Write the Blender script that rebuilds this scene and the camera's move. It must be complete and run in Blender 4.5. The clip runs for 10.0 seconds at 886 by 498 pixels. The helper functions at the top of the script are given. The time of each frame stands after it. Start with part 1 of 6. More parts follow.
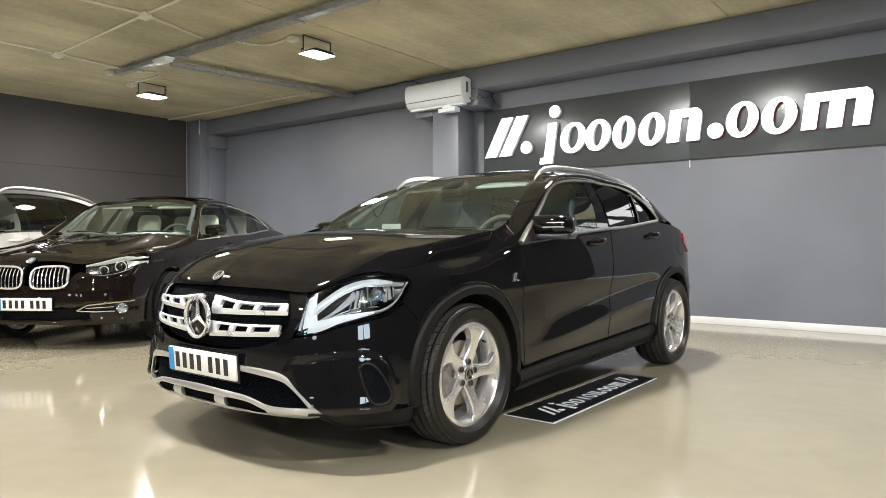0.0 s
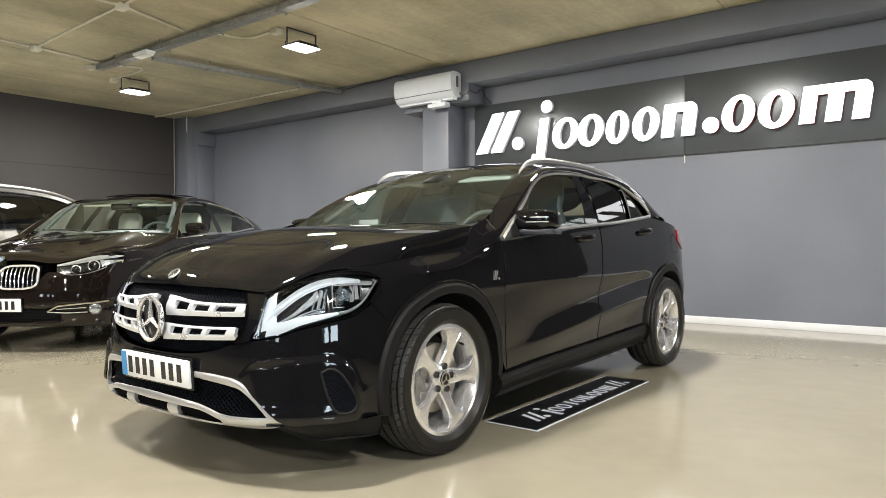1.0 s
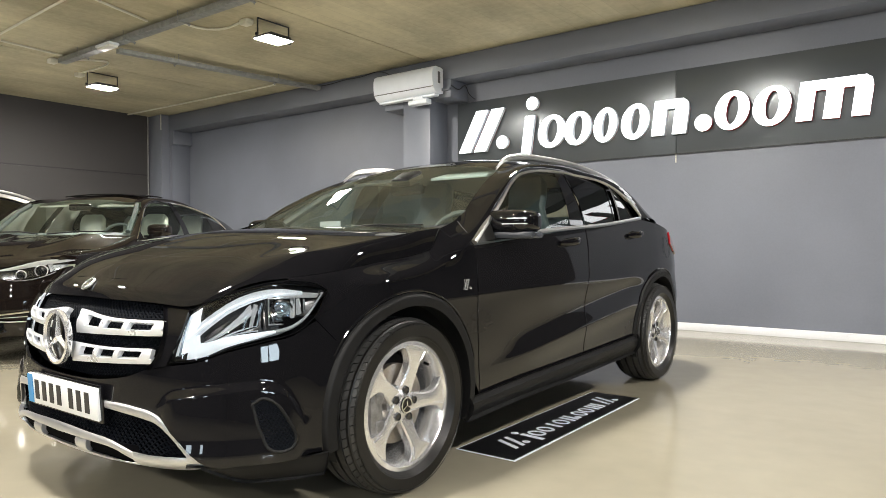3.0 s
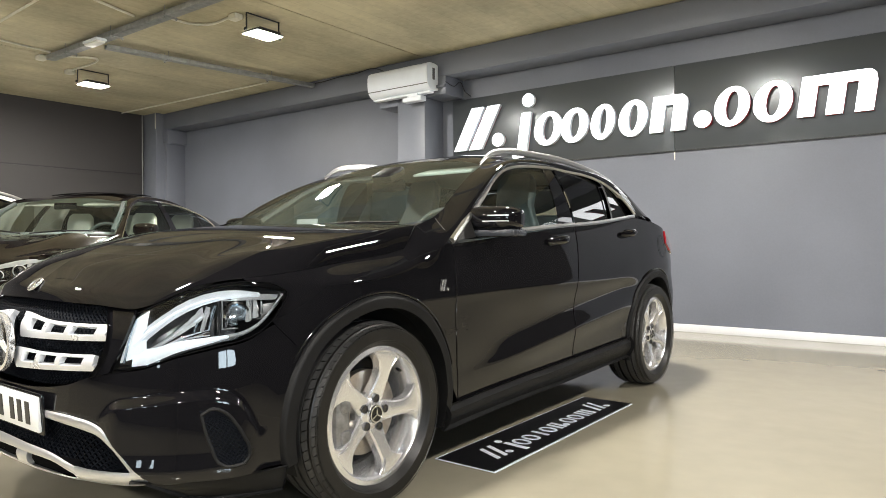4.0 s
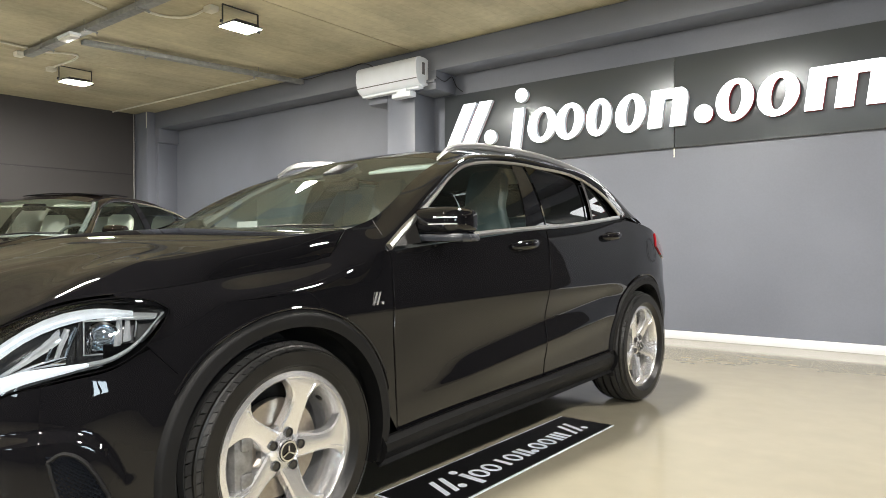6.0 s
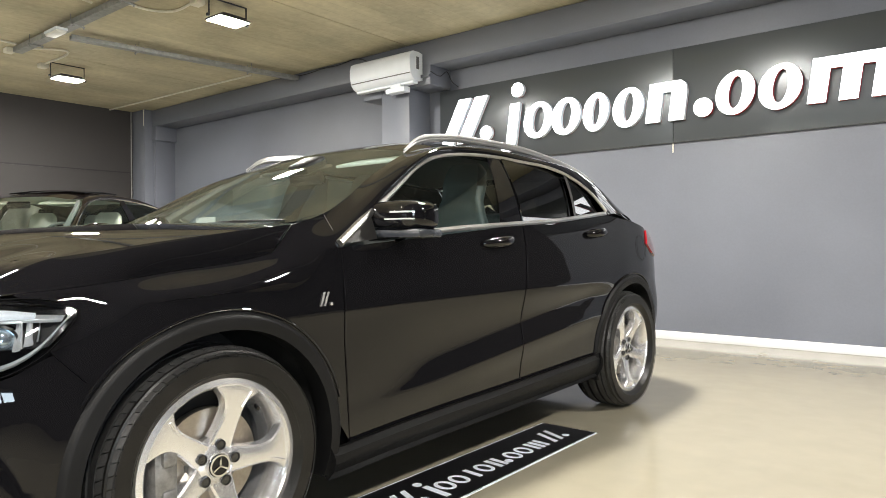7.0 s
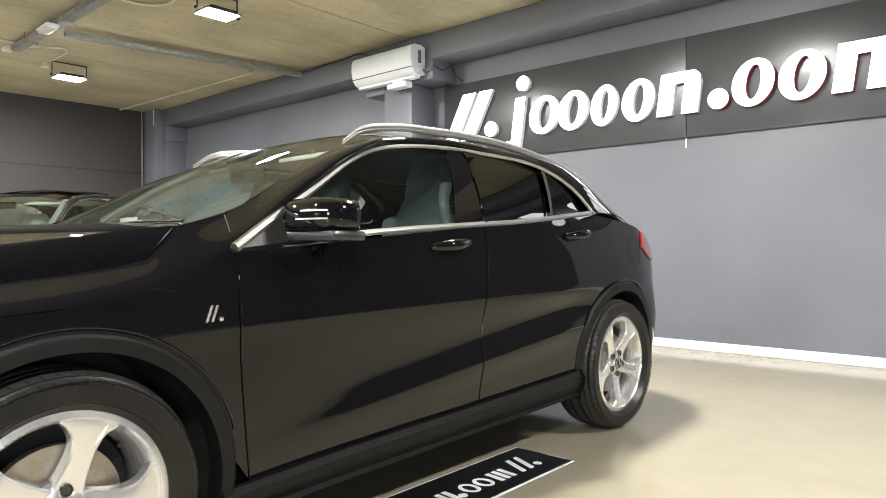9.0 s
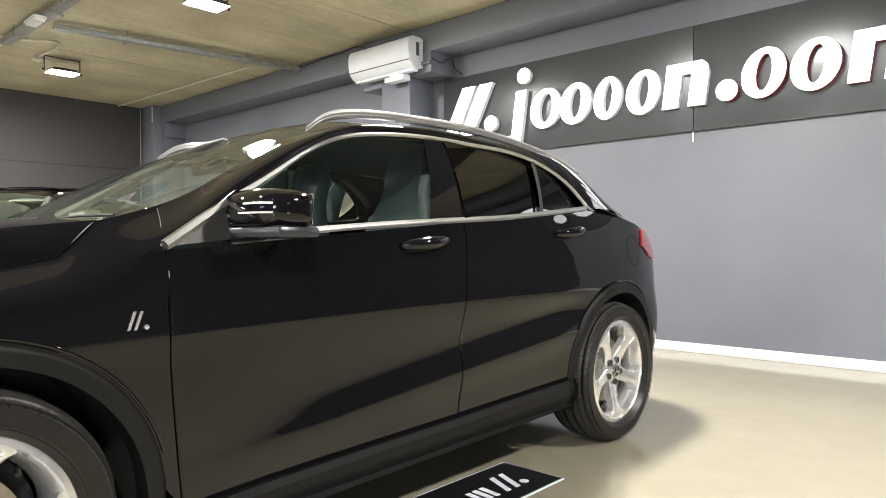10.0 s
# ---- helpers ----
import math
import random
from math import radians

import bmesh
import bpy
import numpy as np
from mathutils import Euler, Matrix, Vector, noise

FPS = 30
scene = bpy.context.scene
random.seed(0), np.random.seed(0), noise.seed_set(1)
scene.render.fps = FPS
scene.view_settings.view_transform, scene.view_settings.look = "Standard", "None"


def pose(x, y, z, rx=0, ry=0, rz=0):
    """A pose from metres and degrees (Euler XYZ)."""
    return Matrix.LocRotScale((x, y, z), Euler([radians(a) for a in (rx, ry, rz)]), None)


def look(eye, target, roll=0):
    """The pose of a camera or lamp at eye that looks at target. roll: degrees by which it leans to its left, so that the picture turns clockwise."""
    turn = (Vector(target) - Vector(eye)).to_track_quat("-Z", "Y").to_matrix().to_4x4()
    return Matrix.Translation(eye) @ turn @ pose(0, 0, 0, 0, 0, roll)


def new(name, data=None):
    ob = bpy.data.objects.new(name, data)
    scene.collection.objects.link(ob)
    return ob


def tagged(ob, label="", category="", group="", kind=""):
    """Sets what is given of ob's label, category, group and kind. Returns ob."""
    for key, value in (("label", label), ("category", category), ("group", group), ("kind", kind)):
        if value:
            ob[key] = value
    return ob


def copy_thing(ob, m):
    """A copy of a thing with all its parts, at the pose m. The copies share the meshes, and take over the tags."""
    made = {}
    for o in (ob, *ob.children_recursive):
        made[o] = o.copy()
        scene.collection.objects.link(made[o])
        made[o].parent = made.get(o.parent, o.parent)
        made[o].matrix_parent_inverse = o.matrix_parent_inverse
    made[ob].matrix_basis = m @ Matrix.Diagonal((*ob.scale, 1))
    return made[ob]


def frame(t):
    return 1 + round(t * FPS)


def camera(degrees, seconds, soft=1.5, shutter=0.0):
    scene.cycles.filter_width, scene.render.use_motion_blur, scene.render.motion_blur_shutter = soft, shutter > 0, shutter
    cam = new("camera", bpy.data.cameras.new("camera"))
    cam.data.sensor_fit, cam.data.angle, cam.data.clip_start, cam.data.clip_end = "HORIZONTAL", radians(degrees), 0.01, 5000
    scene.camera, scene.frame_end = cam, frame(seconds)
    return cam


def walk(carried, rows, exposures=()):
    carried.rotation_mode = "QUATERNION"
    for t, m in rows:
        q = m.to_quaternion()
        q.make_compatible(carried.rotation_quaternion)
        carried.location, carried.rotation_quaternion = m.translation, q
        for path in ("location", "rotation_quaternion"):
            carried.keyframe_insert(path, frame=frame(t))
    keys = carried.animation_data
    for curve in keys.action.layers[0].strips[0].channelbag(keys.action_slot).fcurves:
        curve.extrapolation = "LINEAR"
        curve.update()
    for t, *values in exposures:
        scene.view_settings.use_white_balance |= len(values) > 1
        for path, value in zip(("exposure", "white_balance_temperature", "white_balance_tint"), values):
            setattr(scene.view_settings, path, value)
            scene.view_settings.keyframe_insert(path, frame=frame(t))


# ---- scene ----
cam = camera(66.47, 10.0, 0.4)
# seconds, place, yaw, pitch and roll of the gimbal camera
ROWS = [
    (0, 4.040, 2.512, 0.961, 37.83, -0.51, 0.15),
    (0.5, 4.006, 2.630, 0.949, 37.40, -0.48, 0.24),
    (1, 3.987, 2.753, 0.941, 37.62, -0.52, 0.26),
    (1.5, 3.946, 2.865, 0.937, 37.85, -0.47, 0.24),
    (2, 3.873, 2.974, 0.952, 37.79, -0.53, 0.18),
    (2.5, 3.846, 3.048, 0.957, 37.27, -0.37, 0.16),
    (3, 3.829, 3.140, 0.952, 36.74, -0.35, 0.23),
    (4.5, 3.818, 3.458, 0.943, 37.33, -0.33, 0.25),
    (5, 3.812, 3.584, 0.961, 37.63, -0.35, 0.27),
    (5.5, 3.805, 3.694, 0.970, 37.86, -0.32, 0.25),
    (7, 3.849, 4.061, 0.956, 38.95, -0.37, 0.30),
    (7.5, 3.840, 4.206, 0.971, 39.58, -0.39, 0.24),
    (8, 3.855, 4.329, 0.979, 40.07, -0.31, 0.23),
    (8.5, 3.874, 4.449, 0.980, 40.75, -0.32, 0.26),
    (9, 3.875, 4.557, 0.966, 41.62, -0.30, 0.22),
    (9.5, 3.842, 4.699, 0.959, 42.11, -0.39, 0.20),
    (10, 3.806, 4.824, 0.963, 42.44, -0.41, 0.16),
]
walk(cam, [(t, pose(x, y, z, 90 + pitch, roll, yaw)) for t, x, y, z, yaw, pitch, roll in ROWS],
     ((0.0, 0.13), (2.5, 0.22), (5.0, 0.35), (7.0, 0.48), (8.5, 0.56), (10.0, 0.62)))

# ---- world and daylight ----
world = bpy.data.worlds.new("world")
scene.world = world
world.use_nodes = True
sky = world.node_tree.nodes.new("ShaderNodeTexSky")
sky.sky_type, sky.sun_disc, sky.sun_elevation, sky.sun_rotation = "NISHITA", False, radians(40), radians(160)
world.node_tree.links.new(sky.outputs["Color"], world.node_tree.nodes["Background"].inputs["Color"])
world.node_tree.nodes["Background"].inputs["Strength"].default_value = 0.12
LAMP_POWER = 600.0


# ---- materials ----
def material(name, base, rough=0.5, metal=0.0, vary=0.12, scale=6.0, fine=90.0, bump=0.0, coat=0.0, spec=0.5, emit=None, rough_vary=0.08):
    m = bpy.data.materials.new(name)
    m.use_nodes = True
    nt = m.node_tree
    n, l, b = nt.nodes, nt.links, nt.nodes["Principled BSDF"]
    b.inputs["Metallic"].default_value, b.inputs["Coat Weight"].default_value, b.inputs["Specular IOR Level"].default_value = metal, coat, spec
    b.inputs["Coat Roughness"].default_value = 0.02
    co = n.new("ShaderNodeTexCoord")
    big, small, mix, ramp = n.new("ShaderNodeTexNoise"), n.new("ShaderNodeTexNoise"), n.new("ShaderNodeMath"), n.new("ShaderNodeValToRGB")
    big.inputs["Scale"].default_value, big.inputs["Detail"].default_value = scale, 4
    small.inputs["Scale"].default_value, small.inputs["Detail"].default_value = fine, 3
    for t in (big, small):
        l.new(co.outputs["Object"], t.inputs["Vector"])
    mix.operation = "MULTIPLY_ADD"
    mix.inputs[1].default_value = 0.35
    l.new(small.outputs["Fac"], mix.inputs[0])
    l.new(big.outputs["Fac"], mix.inputs[2])
    ramp.color_ramp.elements[0].position, ramp.color_ramp.elements[1].position = 0.45, 0.9
    ramp.color_ramp.elements[0].color = (*[c * (1 - vary) for c in base], 1)
    ramp.color_ramp.elements[1].color = (*[min(1, c * (1 + vary)) for c in base], 1)
    l.new(mix.outputs[0], ramp.inputs["Fac"])
    l.new(ramp.outputs["Color"], b.inputs["Base Color"])
    rr = n.new("ShaderNodeMapRange")
    rr.inputs["From Min"].default_value, rr.inputs["From Max"].default_value = 0.3, 0.9
    rr.inputs["To Min"].default_value, rr.inputs["To Max"].default_value = max(0.0, rough - rough_vary * rough), min(1, rough + rough_vary * rough)
    l.new(mix.outputs[0], rr.inputs["Value"])
    l.new(rr.outputs["Result"], b.inputs["Roughness"])
    if bump:
        bp = n.new("ShaderNodeBump")
        bp.inputs["Strength"].default_value, bp.inputs["Distance"].default_value = bump, 0.01
        l.new(small.outputs["Fac"], bp.inputs["Height"])
        l.new(bp.outputs["Normal"], b.inputs["Normal"])
    if emit:
        b.inputs["Emission Color"].default_value, b.inputs["Emission Strength"].default_value = (*emit[:3], 1), emit[3]
    return m


def glazing(name, tint, gloss=0.02, ior=1.5, haze=0.0):
    """A pane: what is behind it shows through its tint, and it mirrors more at grazing angles."""
    m = bpy.data.materials.new(name)
    m.use_nodes = True
    n, l = m.node_tree.nodes, m.node_tree.links
    n.remove(n["Principled BSDF"])
    tr, gl, mx, fr = n.new("ShaderNodeBsdfTransparent"), n.new("ShaderNodeBsdfGlossy"), n.new("ShaderNodeMixShader"), n.new("ShaderNodeFresnel")
    tr.inputs["Color"].default_value = (*tint, 1)
    gl.inputs["Roughness"].default_value = gloss
    fr.inputs["IOR"].default_value = ior
    l.new(fr.outputs[0], mx.inputs[0])
    l.new(tr.outputs[0], mx.inputs[1])
    l.new(gl.outputs[0], mx.inputs[2])
    if haze:
        # a thin greenish diffuse veil that lifts the glass to its lit brightness
        df, dm, dn, mr = n.new("ShaderNodeBsdfDiffuse"), n.new("ShaderNodeMixShader"), n.new("ShaderNodeTexNoise"), n.new("ShaderNodeMapRange")
        df.inputs["Color"].default_value = (0.56, 0.66, 0.56, 1)
        dn.inputs["Scale"].default_value = 3.0
        mr.inputs["To Min"].default_value, mr.inputs["To Max"].default_value = haze * 0.5, haze * 1.5
        l.new(dn.outputs["Fac"], mr.inputs["Value"])
        l.new(mr.outputs["Result"], dm.inputs[0])
        l.new(mx.outputs[0], dm.inputs[1])
        l.new(df.outputs[0], dm.inputs[2])
        mx = dm
    l.new(mx.outputs[0], n["Material Output"].inputs["Surface"])
    return m


def board_concrete():
    """Board-marked concrete: boards 0.12 m wide running along y, each a little different, with stains."""
    m = material("board_concrete", (0.53, 0.487, 0.345), 0.85, vary=0.22, scale=0.9, fine=14, bump=0.0)
    n, l, b = m.node_tree.nodes, m.node_tree.links, m.node_tree.nodes["Principled BSDF"]
    co, mp, wv, ns, mixc, ramp = (n.new("ShaderNodeTexCoord"), n.new("ShaderNodeMapping"), n.new("ShaderNodeTexBrick"), n.new("ShaderNodeTexNoise"), n.new("ShaderNodeMixRGB"), n.new("ShaderNodeValToRGB"))
    mp.inputs["Rotation"].default_value = (0, 0, radians(90))
    l.new(co.outputs["Object"], mp.inputs["Vector"])
    l.new(mp.outputs["Vector"], wv.inputs["Vector"])
    wv.inputs["Scale"].default_value, wv.inputs["Brick Width"].default_value, wv.inputs["Row Height"].default_value, wv.inputs["Mortar Size"].default_value = 1.0, 3.2, 0.20, 0.005
    wv.inputs["Color1"].default_value, wv.inputs["Color2"].default_value, wv.inputs["Mortar"].default_value = (1.06, 1.05, 1.03, 1), (0.82, 0.81, 0.80, 1), (0.62, 0.6, 0.58, 1)
    st = n.new("ShaderNodeMapping")
    st.inputs["Scale"].default_value = (1.7, 0.35, 1)
    l.new(co.outputs["Object"], st.inputs["Vector"])
    l.new(st.outputs["Vector"], ns.inputs["Vector"])
    ns.inputs["Scale"].default_value, ns.inputs["Detail"].default_value = 1.6, 6
    ramp.color_ramp.elements[0].position, ramp.color_ramp.elements[1].position = 0.3, 0.75
    ramp.color_ramp.elements[0].color, ramp.color_ramp.elements[1].color = (0.80, 0.79, 0.765, 1), (1.11, 1.11, 1.10, 1)
    l.new(ns.outputs["Fac"], ramp.inputs["Fac"])
    src = b.inputs["Base Color"].links[0].from_socket
    mixc.blend_type, mixc.inputs[0].default_value = "MULTIPLY", 1.0
    mix2 = n.new("ShaderNodeMixRGB")
    mix2.blend_type, mix2.inputs[0].default_value = "MULTIPLY", 0.28
    l.new(src, mixc.inputs[1])
    l.new(ramp.outputs["Color"], mixc.inputs[2])
    l.new(mixc.outputs[0], mix2.inputs[1])
    l.new(wv.outputs["Color"], mix2.inputs[2])
    l.new(mix2.outputs[0], b.inputs["Base Color"])
    bp = n.new("ShaderNodeBump")
    bp.inputs["Strength"].default_value, bp.inputs["Distance"].default_value = 0.4, 0.006
    l.new(ns.outputs["Fac"], bp.inputs["Height"])
    l.new(bp.outputs["Normal"], b.inputs["Normal"])
    return m


def epoxy_floor():
    """Poured beige-grey resin: glossy, slightly wavy, scuffed in long soft patches."""
    m = material("epoxy_floor", (0.288, 0.264, 0.200), 0.095, vary=0.10, scale=0.5, fine=7, bump=0.0, coat=0.0, spec=0.55, rough_vary=0.45)
    n, l, b = m.node_tree.nodes, m.node_tree.links, m.node_tree.nodes["Principled BSDF"]
    co, w, bp = n.new("ShaderNodeTexCoord"), n.new("ShaderNodeTexNoise"), n.new("ShaderNodeBump")
    w.inputs["Scale"].default_value, w.inputs["Detail"].default_value = 4.5, 3
    l.new(co.outputs["Object"], w.inputs["Vector"])
    bp.inputs["Strength"].default_value, bp.inputs["Distance"].default_value = 0.07, 0.006
    l.new(w.outputs["Fac"], bp.inputs["Height"])
    l.new(bp.outputs["Normal"], b.inputs["Normal"])
    return m


M = {}
M["floor"] = epoxy_floor()
M["ceiling"] = board_concrete()
M["wall"] = material("slate_blue_wall_paint", (0.142, 0.154, 0.185), 0.45, vary=0.08, scale=1.2, fine=60, bump=0.03)
M["dark_wall"] = material("charcoal_wall_paint", (0.038, 0.0355, 0.0355), 0.6, vary=0.08, scale=1.0, fine=50, bump=0.03)
M["panel"] = material("satin_grey_sign_panel", (0.074, 0.083, 0.090), 0.30, metal=0.35, vary=0.03, spec=0.7, scale=2, fine=40, rough_vary=0.0)
M["white_sign"] = material("white_acrylic", (0.80, 0.86, 0.93), 0.35, vary=0.02)
M["lit_sign"] = material("lit_white_acrylic", (0.85, 0.88, 0.92), 0.35, vary=0.02, emit=(0.93, 0.96, 1.0, 2.6))
M["sign_edge"] = material("red_letter_return", (0.35, 0.02, 0.03), 0.4, vary=0.05)
M["skirting"] = material("white_gloss_skirting", (0.70, 0.71, 0.735), 0.06, vary=0.10, scale=2.2)
M["ac_white"] = material("white_plastic", (0.73, 0.77, 0.82), 0.35, vary=0.03)
M["ac_dark"] = material("grey_plastic", (0.12, 0.12, 0.13), 0.5)
M["galvanised"] = material("galvanised_steel", (0.30, 0.31, 0.305), 0.5, metal=0.5, vary=0.2, scale=15)
M["pvc"] = material("cream_pvc_conduit", (0.68, 0.66, 0.56), 0.45, vary=0.08)
M["black_steel"] = material("black_painted_steel", (0.03, 0.03, 0.03), 0.45)
M["cable"] = material("black_cable", (0.015, 0.015, 0.016), 0.5)
M["lamp_glass"] = material("lit_led_panel", (0.9, 0.88, 0.8), 0.4, emit=(1.0, 0.955, 0.885, LAMP_POWER))
M["opal"] = material("opal_diffuser", (0.75, 0.75, 0.72), 0.4)
M["mat_black"] = material("black_vinyl_floor_sticker", (0.008, 0.008, 0.009), 0.35)
M["paint"] = material("black_car_paint", (0.0055, 0.0054, 0.0064), 0.018, vary=0.05, coat=0.0, spec=0.5, fine=400)
M["brown_paint"] = material("dark_brown_metallic_paint", (0.008, 0.006, 0.0052), 0.035, vary=0.10, fine=600, coat=0.0, spec=0.48)
M["white_paint"] = material("white_car_paint", (0.72, 0.71, 0.68), 0.25, vary=0.03, coat=1.0)
M["cladding"] = material("grained_black_plastic", (0.009, 0.009, 0.0093), 0.46, vary=0.15, fine=500, bump=0.15, spec=0.17)
M["sail_grey"] = material("grained_grey_plastic", (0.022, 0.021, 0.020), 0.40, vary=0.1, fine=400, bump=0.08)
M["foot_grey"] = material("satin_dark_plastic", (0.030, 0.033, 0.040), 0.25, vary=0.05)
M["gloss_black"] = material("gloss_black_trim", (0.005, 0.005, 0.006), 0.03)
M["rubber"] = material("tyre_rubber", (0.010, 0.0095, 0.0088), 0.36, vary=0.3, scale=9, fine=120, bump=0.10, spec=0.36)
# tread blocks lighter than the carcass, for the light their tops catch
M["tread"] = material("lightened_tread_rubber", (0.034, 0.0335, 0.033), 0.42, vary=0.25, scale=20, fine=160, bump=0.1, spec=0.5)
M["alloy"] = material("silver_alloy", (0.86, 0.86, 0.87), 0.25, metal=0.82, vary=0.01, scale=12, coat=0.0, rough_vary=0.0)
M["louvre_silver"] = material("bright_silver_paint", (0.78, 0.80, 0.84), 0.28, metal=0.45, vary=0.03)
M["satin_silver"] = material("satin_silver_trim", (0.64, 0.645, 0.665), 0.30, metal=0.85, vary=0.05)
M["chrome"] = material("chrome", (0.82, 0.83, 0.84), 0.07, metal=1.0, vary=0.03)
M["bright_metal"] = material("polished_silver", (0.84, 0.84, 0.85), 0.20, metal=0.75, vary=0.03)
M["rail"] = material("brushed_aluminium_rail", (0.55, 0.55, 0.55), 0.36, metal=0.85, vary=0.04)
M["dull_chrome"] = material("satin_aluminium", (0.50, 0.50, 0.49), 0.34, metal=1.0, vary=0.04)
M["brake"] = material("worn_brake_steel", (0.40, 0.36, 0.31), 0.35, metal=0.9, vary=0.2, scale=20)
M["caliper"] = material("grey_cast_iron", (0.25, 0.245, 0.24), 0.42, metal=0.6, vary=0.3, scale=30, bump=0.2)
M["well"] = material("dark_arch_liner_and_shade", (0.006, 0.006, 0.006), 0.8)
M["mesh"] = material("black_grille_mesh", (0.004, 0.005, 0.0075), 0.6, vary=0.1, spec=0.05)
# near-black for the shade in grilles, slots and panel gaps
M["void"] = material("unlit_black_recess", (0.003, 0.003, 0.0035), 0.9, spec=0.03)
M["drl"] = material("lit_white_light_guide", (0.85, 0.88, 0.92), 0.25, emit=(0.9, 0.96, 1.0, 0.38), coat=0.5)
M["drl_soft"] = material("frosted_light_guide", (0.72, 0.75, 0.79), 0.22, emit=(0.9, 0.96, 1.0, 0.13), coat=0.5, vary=0.12, scale=25)
M["projector"] = material("projector_glass", (0.55, 0.64, 0.72), 0.08, metal=0.8, vary=0.3, scale=40)
M["lamp_dark"] = material("dark_lamp_bezel", (0.09, 0.09, 0.092), 0.20, metal=0.8)
M["slat"] = material("chrome_slat", (0.74, 0.74, 0.75), 0.18, metal=0.95)
M["red_lens"] = material("red_lamp_lens", (0.30, 0.010, 0.016), 0.12, coat=1.0)
M["amber"] = material("clear_indicator_lens", (0.78, 0.79, 0.80), 0.12, metal=0.5)
M["plate"] = material("white_reflective_plate", (0.80, 0.81, 0.82), 0.35, vary=0.02)
M["plate_blue"] = material("blue_plate_band", (0.04, 0.26, 0.58), 0.35)
M["ink"] = material("black_plate_ink", (0.012, 0.012, 0.014), 0.4)
M["badge_blue"] = material("blue_enamel", (0.16, 0.22, 0.32), 0.2)
M["leather_grey"] = material("grey_green_leather", (0.055, 0.082, 0.085), 0.5, vary=0.1, bump=0.08)
M["leather_cream"] = material("cream_leather", (0.52, 0.52, 0.44), 0.5, vary=0.08, bump=0.08)
M["cabin"] = material("dark_cabin_trim", (0.075, 0.086, 0.082), 0.55, vary=0.2, bump=0.1)
M["cabin_light"] = material("pale_headlining", (0.50, 0.56, 0.52), 0.8)
M["cabin_roof"] = material("dark_headlining", (0.10, 0.115, 0.11), 0.85, vary=0.15)
M["paper"] = material("paper_notice", (0.36, 0.38, 0.37), 0.7)
M["glass"] = glazing("clear_car_glass", (0.80, 0.92, 0.88), 0.005, 1.5, 0.006)
M["screen_glass"] = glazing("hazy_windscreen_glass", (0.84, 0.97, 0.92), 0.005, 1.52, 0.020)
M["tint"] = glazing("privacy_glass", (0.035, 0.04, 0.04), 0.005, 1.95)
M["lens"] = glazing("clear_lamp_lens", (0.93, 0.95, 0.96))
# for walls out of view, dark so that the car paint mirrors little light
M["near_black_wall"] = material("near_black_unseen_wall", (0.036, 0.035, 0.038), 0.85, vary=0.1, spec=0.15)
M["dark_sheet"] = material("brown_black_unseen_sheet", (0.062, 0.055, 0.050), 0.85, vary=0.15, spec=0.15)
M["pane"] = glazing("window_pane", (0.9, 0.93, 0.93))


# ---- geometry helpers: every shape is (vertices, faces) ----
def join(*shapes):
    v, f = [], []
    for sv, sf in shapes:
        k = len(v)
        v += list(sv)
        f += [tuple(i + k for i in q) for q in sf]
    return v, f


def moved(shape, m):
    return [tuple(m @ Vector(p)) for p in shape[0]], shape[1]


def mirrored(shape):
    return [(-x, y, z) for x, y, z in shape[0]], [tuple(reversed(q)) for q in shape[1]]


def box(c, size, bevel=0.0, m=None):
    bm = bmesh.new()
    bmesh.ops.create_cube(bm, size=1.0)
    bmesh.ops.scale(bm, vec=size, verts=bm.verts)
    if bevel:
        bmesh.ops.bevel(bm, geom=bm.edges[:], offset=min(bevel, 0.49 * min(size)), segments=2, affect="EDGES", profile=0.5)
    bmesh.ops.translate(bm, vec=c, verts=bm.verts)
    bm.verts.index_update()
    out = [tuple(v.co) for v in bm.verts], [tuple(v.index for v in f.verts) for f in bm.faces]
    bm.free()
    return moved(out, m) if m else out


def tube(path, r, n=8, caps=True):
    """A round bar along a path; r may be a list of radii."""
    pts = [Vector(p) for p in path]
    rs = r if isinstance(r, (list, tuple)) else [r] * len(pts)
    v, f = [], []
    up = Vector((0, 0, 1))
    for i, p in enumerate(pts):
        d = (pts[min(i + 1, len(pts) - 1)] - pts[max(i - 1, 0)]).normalized()
        a = d.cross(up)
        a = (a if a.length > 1e-3 else d.cross(Vector((1, 0, 0)))).normalized()
        b = a.cross(d)
        for k in range(n):
            t = 2 * math.pi * k / n
            v.append(tuple(p + rs[i] * (math.cos(t) * a + math.sin(t) * b)))
    for i in range(len(pts) - 1):
        for k in range(n):
            f.append((i * n + k, i * n + (k + 1) % n, (i + 1) * n + (k + 1) % n, (i + 1) * n + k))
    if caps:
        f += [tuple(range(n)), tuple((len(pts) - 1) * n + k for k in reversed(range(n)))]
    return v, f


def lathe(profile, n=48, closed=False, axis="x"):
    """Turn (radius, along) pairs about the axis."""
    v, f = [], []
    for r, h in profile:
        for k in range(n):
            t = 2 * math.pi * k / n
            p = (h, r * math.cos(t), r * math.sin(t))
            v.append(p if axis == "x" else (p[1], p[0], p[2]) if axis == "y" else (p[1], p[2], p[0]))
    rows = len(profile)
    for i in range(rows if closed else rows - 1):
        j = (i + 1) % rows
        for k in range(n):
            f.append((i * n + k, i * n + (k + 1) % n, j * n + (k + 1) % n, j * n + k))
    return v, f


